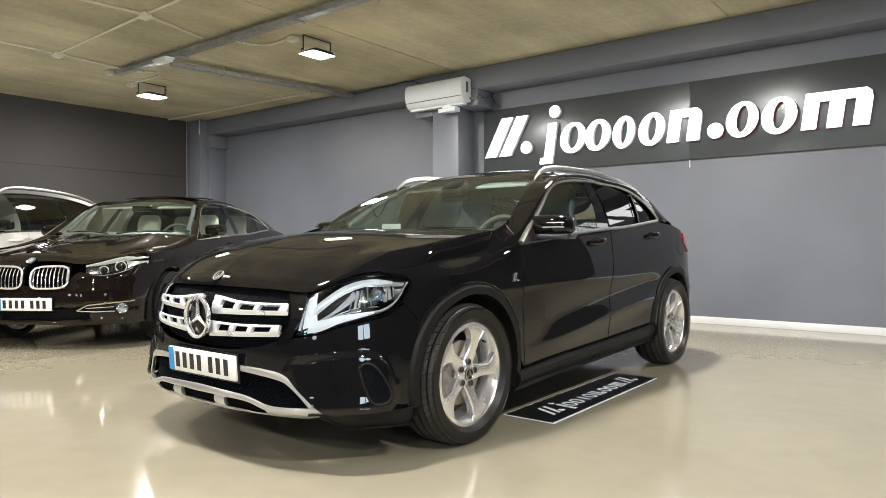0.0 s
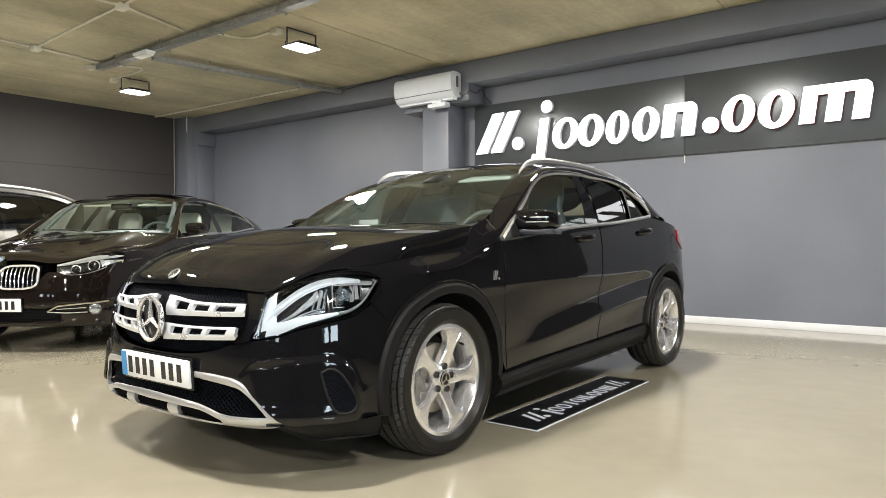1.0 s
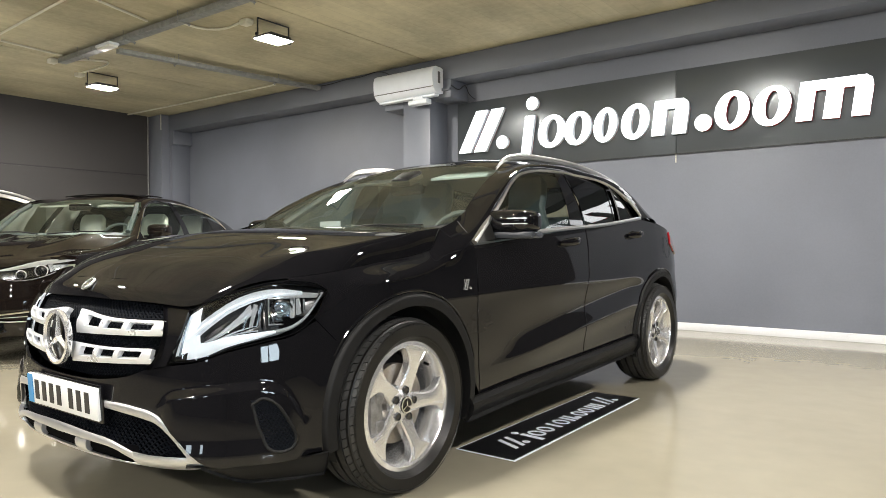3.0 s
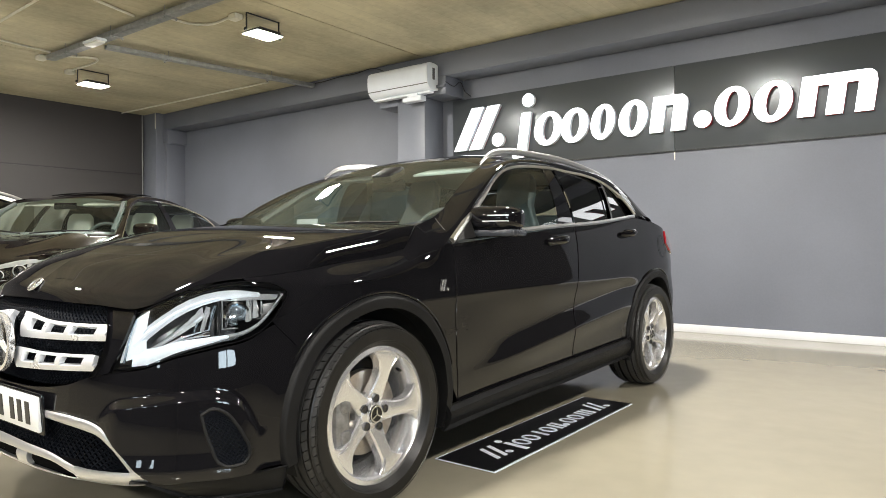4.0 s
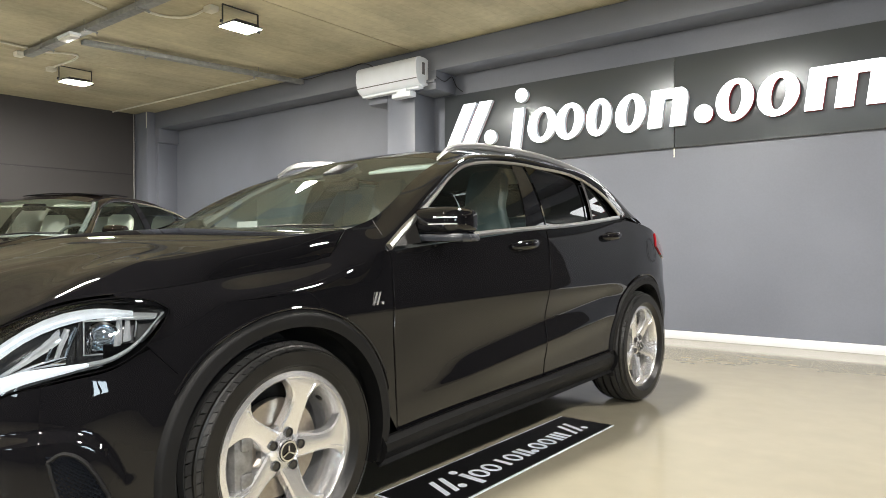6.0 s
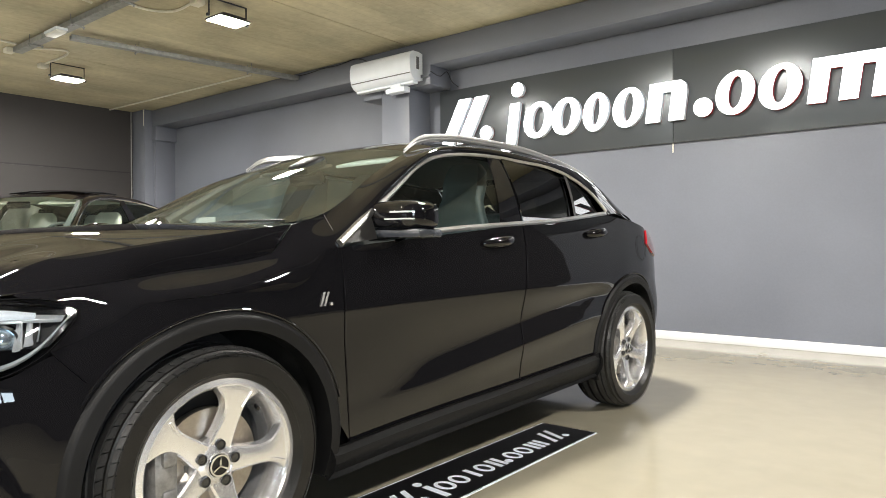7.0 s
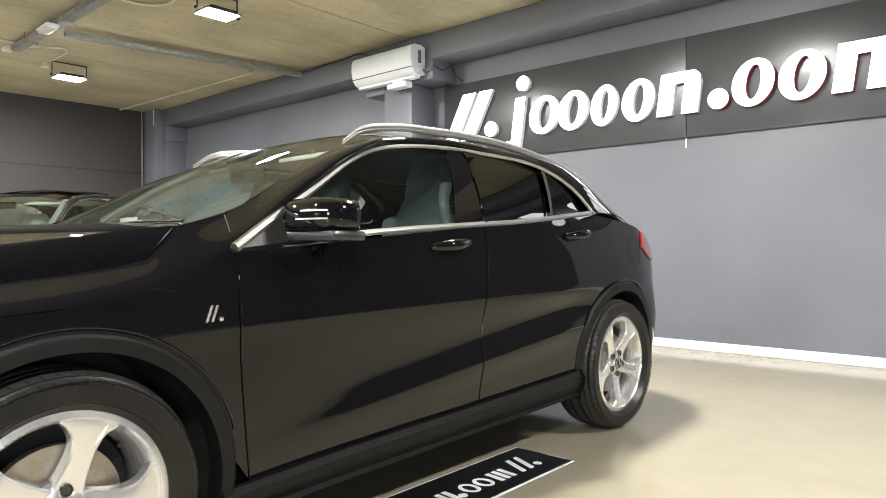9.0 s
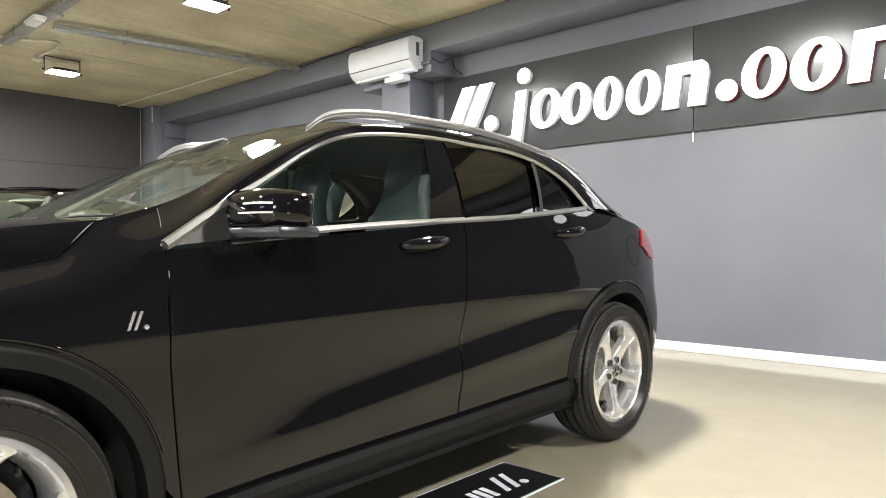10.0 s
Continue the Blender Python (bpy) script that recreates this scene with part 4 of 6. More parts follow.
both("sill_cladding", sheet(sill, 50, 10, 0.02), "cladding", gla, "dark grained plastic sill")
for c, a0, a1 in ((AF, 192, -19), (AR, 184, -14)):
    trim = lambda u, v, c=c, a0=a0, a1=a1: GLA.at(SY(c[0] + (RA + 0.004 - 0.050 * min(v * 1.5, 1)) * math.cos(radians(a0 + (a1 - a0) * u))), c[1] + (RA + 0.004 - 0.050 * min(v * 1.5, 1)) * math.sin(radians(a0 + (a1 - a0) * u)), 0.013 * min(1, v * 6) - 0.07 * max(0, v - 0.667) * 3)
    both("wheel_arch_trim", sheet(trim, 56, 12), "cladding", gla, "dark grained plastic wheel arch trim", 50)
    bead = [(c[0] + (RA + 0.012) * math.cos(radians(a)), c[1] + (RA + 0.012) * math.sin(radians(a))) for a in range(16, 150, 3)]
    both("arch_bead", tube([GLA.at(SY(y), z, 0.0005) for y, z in bead], 0.0045, 8), "paint", gla)
    liner = lambda u, v, c=c: (0.86 - 0.36 * v, c[0] + 0.392 * math.cos(radians(200 - 220 * u)), c[1] + 0.392 * math.sin(radians(200 - 220 * u)))
    both("wheel_arch_liner", sheet(liner, 32, 4), "well", gla)
    both("wheel_arch_inner", ([(0.5, c[0] + a, c[1] + b) for a, b in ((-0.45, -0.12), (0.45, -0.12), (0.45, 0.45), (-0.45, 0.45))], [(0, 1, 2, 3)]), "well", gla)
inner_hull(GLA, gla, ((AF, 0.42), (AR, 0.42)), 0.24, 0.92)
part("underbody", box((0, 1.3, 0.235), (1.5, 3.9, 0.05), 0.02), "well", gla, "black underbody panel")

# bumper: one glossy moulding with a raised cheek at each corner
ARC_LOW = [(0, 0.440), (0.28, 0.436), (0.43, 0.430), (0.527, 0.408), (0.594, 0.350), (0.70, 0.262), (0.8, 0.258), (1.2, 0.258)]
ARC_TOP = [(0, 0.492), (0.2, 0.497), (0.39, 0.522), (0.47, 0.548), (0.54, 0.562), (0.66, 0.58), (0.743, 0.608), (0.864, 0.6339), (0.9611, 0.6525), (1.0369, 0.6885), (1.0925, 0.7080)]


def arch_edge(z):
    return SY(AF[0] - math.sqrt(max(0.0, RA * RA - (z - AF[1]) ** 2))) if z < 0.60 else SY(-0.327 - (z - 0.60) * 0.85)


def cheek(s, z):
    """How far a point lies on the raised corner cheek, 0 to 1."""
    top = table([(0.52, 0.44), (0.56, 0.475), (0.64, 0.493), (0.77, 0.508), (0.865, 0.508), (0.92, 0.485), (0.955, 0.44), (0.985, 0.38)], s)
    return smooth(-0.006, 0.022, top - z) * smooth(0.50, 0.60, s) * smooth(1.02, 0.93, s)


def bumper(u, v):
    z = 0.5
    for _ in range(5):
        s = u * arch_edge(z)
        z = table(ARC_LOW, s) + (table(ARC_TOP, s) - table(ARC_LOW, s)) * v
    return GLA.at(s, z, 0.008 * (1 - smooth(0.80, 0.97, u)) + (0.014 + 0.07 * max(0.0, 0.5 - z)) * cheek(s, z))


both("front_bumper", sheet(bumper, 190, 60, 0.01), "paint", gla)
both("nose_corner", ruled(GLA, [(0.477, 0.548), (0.515, 0.60), (0.528, 0.68), (0.500, 0.752)], [(0.552, 0.566), (0.580, 0.63), (0.600, 0.69), (0.607, 0.745)], 16, 8, 0.003, by_s=True), "paint", gla)
both("bumper_seam", tube([GLA.at(u, z, 0.0015) for u, z in spline([(table([(0, SY(-0.4312)), (1, SY(-0.357))], t), 0.7035 - 0.080 * t) for t in (0, 0.5, 1)], 12)], 0.0012, 4), "void", gla)
lip = lambda u, v: GLA.at(0.63 + (arch_edge(0.24) - 0.63) * u, 0.258 - 0.079 * v * smooth(-0.05, 0.40, u), 0.020 - 0.025 * v * v)
both("bumper_lip", sheet(lip, 26, 6, 0.01), "cladding", gla, "dark grained plastic bumper lip")

# silver skid frame with three slots, intake mesh behind it
SK_IN = [(0, 0.420), (0.281, 0.412), (0.389, 0.404), (0.482, 0.391), (0.522, 0.380), (0.563, 0.350), (0.603, 0.312), (0.632, 0.281)]
SK_TOP = [(0, 0.325), (0.188, 0.320), (0.335, 0.311), (0.389, 0.300), (0.456, 0.282), (0.52, 0.279), (0.632, 0.281)]
SK_LOW = [(0, 0.224), (0.27, 0.230), (0.44, 0.232), (0.55, 0.230), (0.65, 0.236), (0.70, 0.257)]
SLOT_TOP, SLOT_LOW = [(0, 0.292), (0.21, 0.292), (0.36, 0.283), (0.44, 0.256)], [(0, 0.247), (0.30, 0.246), (0.40, 0.243), (0.44, 0.244)]


def skid(s0, s1, lo, hi, n=24, k=6):
    def fn(u, v):
        s = s0 + (s1 - s0) * u
        z = table(lo, s) + (table(hi, s) - table(lo, s)) * v
        return GLA.at(s, z, 0.018 - 0.30 * max(0.0, 0.258 - z) - 0.004 * abs(2 * v - 1) ** 4)
    return sheet(fn, n, k, 0.018)


frame_half = join(skid(0, 0.632, SK_IN, ARC_LOW, 60), skid(0.632, 0.698, SK_LOW, ARC_LOW, 10, 8), skid(0.44, 0.632, SK_LOW, SK_TOP), skid(0, 0.44, SLOT_TOP, SK_TOP, 40), skid(0, 0.44, SK_LOW, SLOT_LOW, 40), skid(0.134, 0.205, SLOT_LOW, SLOT_TOP, 6))
part("skid_frame", join(frame_half, mirrored(frame_half)), "satin_silver", gla, "satin silver skid frame round the lower intake")
# black sheet close behind the slots, in place of their deep shade
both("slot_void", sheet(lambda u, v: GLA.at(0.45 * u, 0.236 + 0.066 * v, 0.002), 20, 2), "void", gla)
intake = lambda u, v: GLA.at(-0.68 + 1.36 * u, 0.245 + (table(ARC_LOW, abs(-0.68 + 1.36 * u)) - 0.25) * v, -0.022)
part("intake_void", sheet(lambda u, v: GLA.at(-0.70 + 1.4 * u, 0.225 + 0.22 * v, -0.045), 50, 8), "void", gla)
part("intake_mesh", lattice(intake, 0, 0, 0.0042, 56, 9), "mesh", gla, "black honeycomb intake mesh")
FOG = [(0.822, 0.445), (0.85, 0.462), (0.885, 0.448), (0.92, 0.40), (0.948, 0.325), (0.935, 0.298), (0.89, 0.292), (0.868, 0.305), (0.845, 0.36)]
ring = [GLA.at(s, z, 0.021 + 0.07 * max(0.0, 0.5 - z)) for s, z in spline(FOG + FOG[:1], 48)]
both("vent_frame", tube(ring, 0.006, 6, False), "cladding", gla)
vent = lambda u, v: GLA.at(table([(0, 0.875), (0.35, 0.848), (1, 0.818)], v) + (table([(0, 0.94), (0.35, 0.945), (0.75, 0.912), (1, 0.865)], v) - table([(0, 0.875), (0.35, 0.848), (1, 0.818)], v)) * u, 0.295 + 0.163 * v, 0.021 + 0.07 * (0.205 - 0.163 * v))
both("vent_mesh", join(lattice(vent, 0, 0, 0.0035, 7, 12), sheet(lambda u, v: tuple(a - b for a, b in zip(vent(u, v), (0.004, 0, 0))), 8, 12)), "mesh", gla, "black honeycomb side vent")

# radiator grille
GR_TOP, GR_LOW = [(0, 0.762), (0.3, 0.757), (0.5, 0.748)], [(0, 0.496), (0.2, 0.50), (0.39, 0.526), (0.475, 0.555)]
gedge = lambda v: table([(0, 0.475), (0.3, 0.512), (0.7, 0.528), (1, 0.500)], v)
gfun = lambda o: (lambda u, v: GLA.at((2 * u - 1) * gedge(v), table(GR_LOW, abs(2 * u - 1) * gedge(v)) * (1 - v) + table(GR_TOP, abs(2 * u - 1) * gedge(v)) * v, o))
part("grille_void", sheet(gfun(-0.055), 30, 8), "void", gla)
part("grille_mesh", lattice(gfun(-0.034), 0, 0, 0.0034, 52, 13), "mesh", gla, "black honeycomb radiator mesh")


def louvre(z_in, z_out, h_in, h_out, s0, s1, wing=0.0):
    flare = lambda s: wing * math.exp(-(((s - s0) / 0.15) ** 2))
    zc = lambda s: z_in + (z_out - z_in) * (s - s0) / (s1 - s0) + 0.5 * flare(s)
    hh = lambda s: h_in + (h_out - h_in) * (s - s0) / (s1 - s0) + flare(s)

    def piece(a, b, lo, hi, k=10):
        def fn(u, v):
            t = lo + (hi - lo) * v
            s = min(s1, max(s0, a + (b - a) * u + (0.028 * (t - 0.58) if b - a < 0.1 else 0.0)))
            return GLA.at(s, zc(s) + hh(s) * (t - 0.5), 0.004 - 0.008 * (0.5 - t) + 0.006 * math.sin(math.pi * t))
        return sheet(fn, k, 5, 0.018)

    pitch = (s1 - s0 - 0.09) / 3
    posts = [(s0, s0 + 0.06)] + [(s0 + 0.06 + pitch * (k + 1) - 0.026, s0 + 0.06 + pitch * (k + 1)) for k in range(2)] + [(s0 + 0.06 + pitch * 3 - 0.015, s1)]
    return join(piece(s0, s1, 0, 0.32, 20), piece(s0, s1, 0.84, 1, 20), *[piece(a, b, 0.32, 0.84, 4) for a, b in posts])


both("grille_louvre", louvre(0.674, 0.682, 0.062, 0.050, 0.05, 0.522, 0.022), "louvre_silver", gla, "silver twin-bar grille louvre with openings")
both("grille_louvre", louvre(0.574, 0.592, 0.062, 0.050, 0.05, 0.488, 0.008), "louvre_silver", gla, "silver twin-bar grille louvre with openings")
SC = (0.0, -0.905, 0.628)
star = part("round_emblem", moved(lathe([(0.088, 0.012), (0.0005, 0.010)], 40, False, "y"), pose(*SC)), "gloss_black", gla, "round emblem with a chrome ring and three arms")
part("emblem_ring", moved(lathe([(0.094, 0.008), (0.099, 0.0), (0.098, -0.012), (0.088, -0.014), (0.083, -0.006), (0.086, 0.006)], 56, True, "y"), pose(*SC)), "bright_metal", star)
for k in range(3):
    arm = ([(-0.011, 0.004, 0.0), (0.011, 0.004, 0.0), (0.0, -0.012, 0.0), (-0.002, 0.002, 0.088), (0.002, 0.002, 0.088), (0.0, -0.006, 0.088)], [(0, 2, 5, 3), (2, 1, 4, 5), (1, 0, 3, 4), (3, 5, 4), (0, 1, 2)])
    part("emblem_arm", moved(arm, pose(*SC) @ pose(0, 0, 0, 0, 120 * k, 0)), "bright_metal", star, sharp=20)
number_plate(gla, pose(0.035, -0.908, 0.422, 4, 0, 1.0))

# headlights
HL_LOW = [(0.56, 0.574), (0.662, 0.586), (0.743, 0.614), (0.864, 0.6398), (0.9638, 0.660), (1.0446, 0.7075), (1.1100, 0.7800)]
HL_TOP = [(0.608, 0.738), (0.6998, 0.778), (0.7988, 0.8075), (0.9021, 0.8245), (0.9937, 0.8296), (1.0732, 0.8186), (1.1121, 0.7964)]
hl_a, hl_b = spline(HL_LOW, 41), spline(HL_TOP, 41)


def lamp_at(u, v, depth):
    x = min(40.0, max(0.0, u * 40))
    i = min(39, int(x))
    t = x - i
    p = [hl_a[i][k] * (1 - t) + hl_a[i + 1][k] * t for k in (0, 1)]
    q = [hl_b[i][k] * (1 - t) + hl_b[i + 1][k] * t for k in (0, 1)]
    return GLA.at(p[0] + (q[0] - p[0]) * v, p[1] + (q[1] - p[1]) * v, depth)


def lamp_band(line, w0, depth, n=40, rise=0.008):
    """A strip along a line of (u, v) over the lamp."""
    pts = spline(line, n + 1)
    rows = []
    for i, p in enumerate(pts):
        a, b = pts[max(0, i - 1)], pts[min(n, i + 1)]
        du, dv = (b[0] - a[0]) * 0.55, (b[1] - a[1]) * 0.16
        k = math.hypot(du, dv) or 1
        w = w0(i / n) / 2
        nu_, nv_ = -dv / k / 0.55, du / k / 0.16
        rows.append([lamp_at(p[0] + nu_ * w * c, min(0.99, max(0.01, p[1] + nv_ * w * c)), depth + rise * math.cos(c * 1.4)) for c in (-1, -0.5, 0, 0.5, 1)])
    v = [q for r in rows for q in r]
    return v, [(i * 5 + j, (i + 1) * 5 + j, (i + 1) * 5 + j + 1, i * 5 + j + 1) for i in range(n) for j in range(4)]


for k in (1, -1):
    flip = (lambda s: s) if k > 0 else mirrored
    hl = part("headlight", flip(sheet(lambda u, v: lamp_at(u, v, -0.05 * math.sin(math.pi * u) ** 0.6 - 0.016), 40, 12)), "lamp_dark", gla, "headlight with bright white light guides")
    band = lambda name, line, w0, w1, depth, mat, text="", n=30: part(name, flip(lamp_band(line, lambda t: w0 + (w1 - w0) * t, depth, n)), mat, hl, text)
    band("light_guide", [(0.030, 0.93), (0.052, 0.55), (0.075, 0.16)], 0.050, 0.080, -0.012, "drl", "lit white inner light guide")
    band("guide_edge", [(0.006, 0.90), (0.020, 0.50), (0.036, 0.10)], 0.006, 0.010, -0.009, "projector", "blue-tinted edge of the light guide", 12)
    band("light_guide", [(0.08, 0.17), (0.17, 0.155), (0.30, 0.145), (0.44, 0.125), (0.58, 0.11)], 0.046, 0.010, -0.013, "drl", "lit white lower light guide")
    band("lower_strip", [(0.56, 0.112), (0.66, 0.105), (0.78, 0.13), (0.90, 0.27), (0.96, 0.42), (0.965, 0.58)], 0.012, 0.012, -0.014, "amber", "silver lower strip")
    band("light_guide", [(0.06, 0.42), (0.14, 0.60), (0.26, 0.73), (0.40, 0.795), (0.54, 0.81), (0.66, 0.79), (0.80, 0.70)], 0.046, 0.016, -0.014, "drl_soft", "lit white upper light guide")
    band("guide_core", [(0.06, 0.40), (0.14, 0.585), (0.26, 0.715), (0.40, 0.775), (0.54, 0.785)], 0.018, 0.006, -0.004, "drl", "bright core of the upper light guide")
    band("upper_strip", [(0.62, 0.73), (0.74, 0.69), (0.86, 0.58), (0.93, 0.46)], 0.014, 0.030, -0.022, "amber", "silver upper strip")
    band("brow", [(0.10, 0.86), (0.25, 0.93), (0.45, 0.95), (0.70, 0.94), (0.90, 0.88)], 0.012, 0.010, -0.012, "gloss_black", "dark ribbed brow")
    band("reflector", [(0.15, 0.27), (0.26, 0.34), (0.36, 0.46), (0.44, 0.60)], 0.008, 0.034, -0.030, "amber", "silver blade beside the lamp", 16)
    band("reflector", [(0.18, 0.225), (0.32, 0.245), (0.48, 0.225)], 0.008, 0.020, -0.030, "chrome", "", 16)
    for u, w0, w1 in ((0.39, 0.010, 0.016), (0.435, 0.014, 0.020), (0.475, 0.010, 0.012)):
        band("facet", [(u, 0.27), (u + 0.012, 0.45), (u + 0.035, 0.66)], w0, w1, -0.034, "amber" if w0 > 0.012 else "projector", "", 10)
    for u, w0, w1 in ((0.575, 0.010, 0.016), (0.705, 0.018, 0.012), (0.755, 0.022, 0.016), (0.80, 0.010, 0.010)):
        band("facet", [(u, 0.25), (u + 0.012, 0.44), (u + 0.02, 0.63)], w0, w1, -0.032, "amber" if w0 > 0.012 else "chrome", "", 10)
    for i in range(9):
        part("brow_rib", flip(tube([lamp_at(0.20 + 0.075 * i, 0.90, -0.010), lamp_at(0.205 + 0.075 * i, 0.985, -0.006)], 0.0014, 4)), "lamp_dark", hl)
    part("lens_gasket", flip(tube([GLA.at(a, b, 0.002) for a, b in hl_a + hl_b[::-1]], 0.0030, 4, False)), "void", hl)
    for u, v, r in ((0.64, 0.44, 0.034),):
        c = Vector(lamp_at(u, v, -0.045))
        d = (Vector(lamp_at(u, v, 0.02)) - c).normalized()
        mm = Matrix.Translation(c) @ d.to_track_quat("X", "Z").to_matrix().to_4x4()
        part("projector", flip(moved(lathe([(r + 0.008, -0.012), (r + 0.006, 0.014), (r, 0.016), (r, 0.0)], 28), mm)), "chrome", hl)
        part("projector_lens", flip(moved(lathe([(r, 0.004), (r * 0.8, 0.014), (r * 0.45, 0.02), (0.0005, 0.022)], 28), mm)), "projector", hl)
        part("projector_frame", flip(moved(join(*[box(q, d, 0.002) for q, d in (((0.006, 0, r + 0.010), (0.02, 2 * r + 0.026, 0.004)), ((0.006, 0, -r - 0.010), (0.02, 2 * r + 0.026, 0.004)), ((0.006, r + 0.010, 0), (0.02, 0.004, 2 * r + 0.02)), ((0.006, -r - 0.010, 0), (0.02, 0.004, 2 * r + 0.02)))]), mm)), "amber", hl)
    part("lamp_divider", flip(tube([lamp_at(0.535, t, -0.02) for t in (0.18, 0.5, 0.78)], 0.005)), "lamp_dark", hl)
    part("cover_lens", flip(sheet(lambda u, v: lamp_at(u, v, 0.004), 40, 12)), "lens", hl, "clear lamp cover")

# bonnet and the tops of the fenders
H_FRONT = [GLA.at(0, 0.768), GLA.at(0.3, 0.764), GLA.at(0.50, 0.757), GLA.at(0.60, 0.754), GLA.at(0.6998, 0.786), GLA.at(0.8288, 0.8243), GLA.at(0.9628, 0.84)]
corner = H_FRONT[-1]
H_SIDE = [corner, (0.794, -0.32, 0.858), (0.806, -0.07, 0.890), (0.812, 0.12, 0.913), (0.812, 0.225, 0.934)]
CREST = [(-0.62, 0.872), (-0.51, 0.896), (-0.38, 0.922), (-0.234, 0.951), (-0.02, 0.984), (0.16, 1.009), (0.32, 1.026), (0.42, 1.036)]
H_MID = [H_FRONT[0], (0, -0.800, 0.806), (0, -0.765, 0.836), (0, -0.70, 0.884), (0, -0.63, 0.920), (0, -0.52, 0.957), (0, -0.34, 1.001), (0, -0.11, 1.027), (0, 0.10, 1.040), (0, 0.40, 1.050)]
H_REAR = [H_MID[-1], (0.35, 0.412, 1.045), (0.6, 0.385, 1.036), (0.72, 0.352, 1.030), (0.782, 0.321, 1.025)]
h_mid, h_side = fair(H_MID, 91), fair(H_SIDE, 91)
h_front, h_rear = fair(H_FRONT, 81), fair(H_REAR, 71)


def bonnet_at(u, v):
    """Crowned up to a crisp crest near the side, from which it falls steeply to the shut line; the front and rear edges are drawn in over a short way."""
    i, j = round(u * 80), round(v * 90)
    ridge = 0.875 + 0.080 * smooth(0.05, 0.45, v) + 0.012 * smooth(0.5, 1.0, v)
    u = ridge * i / 70 if i <= 70 else ridge + (1 - ridge) * (i - 70) / 10

    def base(jj):
        p = [h_mid[jj][k] * (1 - u) + h_side[jj][k] * u + ((h_mid[jj][2] - h_side[jj][2]) * (u - u * u) if k == 2 else 0.0) for k in range(3)]
        zm, zs, zc = h_mid[jj][2], h_side[jj][2], table(CREST, h_mid[jj][1] * (1 - ridge) + h_side[jj][1] * ridge)
        if i <= 70:
            z = zm + (zc - zm) * (u / ridge) ** 2
        else:
            t = (i - 70) / 10
            z = zc + (zs - zc) * (0.8 * t + 0.2 * t * t)
        p[2] += (z - p[2]) * smooth(0.0, 0.22, jj / 90)
        return p

    p, f, r = base(j), base(0), base(90)
    wf, wr = (1 - smooth(0.0, 0.42, v)), smooth(0.40, 1.0, v)
    k0 = min(79, int(u * 80))
    front = [h_front[k0][k] + (h_front[k0 + 1][k] - h_front[k0][k]) * (u * 80 - k0) for k in range(3)]
    back = h_rear[i] if i <= 70 else [h_rear[70][k] + (H_SIDE[-1][k] - h_rear[70][k]) * (i - 70) / 10 for k in range(3)]
    if i > 70:
        # the side is rounded, not flat
        t = (i - 70) / 10
        swell = 0.5 * smooth(0.1, 0.4, v)
        p = [p[0] + swell * (h_side[j][0] * (1 - ridge)) * (math.sin(math.pi / 2 * t) - t), p[1], p[2] + swell * (table(CREST, p[1]) - h_side[j][2]) * (math.cos(math.pi / 2 * t) - (1 - t))]
    return tuple(p[k] + (front[k] - f[k]) * wf + (back[k] - r[k]) * wr for k in range(3))


half = sheet(bonnet_at, 80, 90)
part("bonnet", join(half, mirrored(half)), "paint", gla, sharp=22)
SHUT = [(0, -0.764, 0.8335), (0.19, -0.753, 0.8325), (0.341, -0.722, 0.8305), (0.467, -0.678, 0.8255), (0.571, -0.629, 0.8165), (0.655, -0.600, 0.804)]
half = tube(fair(SHUT, 30), 0.0022, 5)
part("shut_line", join(half, mirrored(half)), "void", gla, "dark gap along the front edge of the bonnet")
BADGE = pose(0, -0.797, 0.812, 42)
hood_badge = part("hood_badge", moved(lathe([(0.030, 0.0), (0.029, 0.006), (0.0235, 0.0065), (0.0225, 0.004)], 32, False, "z"), BADGE), "dull_chrome", gla, "small round silver bonnet badge")
part("badge_field", moved(lathe([(0.0228, 0.004), (0.0005, 0.005)], 28, False, "z"), BADGE), "lamp_dark", hood_badge)
for k in range(3):
    part("badge_arm", moved(box((0, 0.010, 0.0052), (0.004, 0.020, 0.0024)), BADGE @ pose(0, 0, 0, 0, 0, 120 * k)), "chrome", hood_badge)
for k in range(16):
    part("badge_leaf", moved(box((0, 0.0264, 0.0068), (0.0045, 0.003, 0.002)), BADGE @ pose(0, 0, 0, 0, 0, 22.5 * k)), "lamp_dark", hood_badge)
sh = [GLA.at(SY(y), z) for y, z in fair(SHOULDER, 41)]
# the upper edge follows the bonnet's side, turns up round its rear corner and runs on to the foot of the pillar
rise = [tuple(p + (q - p) * t / 6 for p, q in zip(H_SIDE[-1], H_REAR[-1])) for t in range(1, 7)]
sd = fair(H_SIDE, 30) + rise + fair([H_REAR[-1], (0.774, 0.40, 1.046), (0.760, 0.475, 1.068)], 6)[1:]


def fender_top(u, v):
    i = round(u * 40)
    p, q = sh[i], tuple(c - d for c, d in zip(sd[i], (-0.002, 0.0, 0.002 * smooth(0, 0.1, u))))
    d = math.dist(p, q)
    h00, h10, h01, h11 = 2 * v**3 - 3 * v * v + 1, v**3 - 2 * v * v + v, 3 * v * v - 2 * v**3, v**3 - v * v
    steep = smooth(0.65, 0.85, u)
    t0, t1 = (-0.30 * d, 0, 1.05 * d), ((-0.64 + 0.09 * steep) * d, 0, (0.74 + 0.08 * steep) * d)
    return tuple(h00 * p[k] + h10 * t0[k] + h01 * q[k] + h11 * t1[k] for k in range(3))


both("fender_top", sheet(fender_top, 40, 20), "paint", gla)
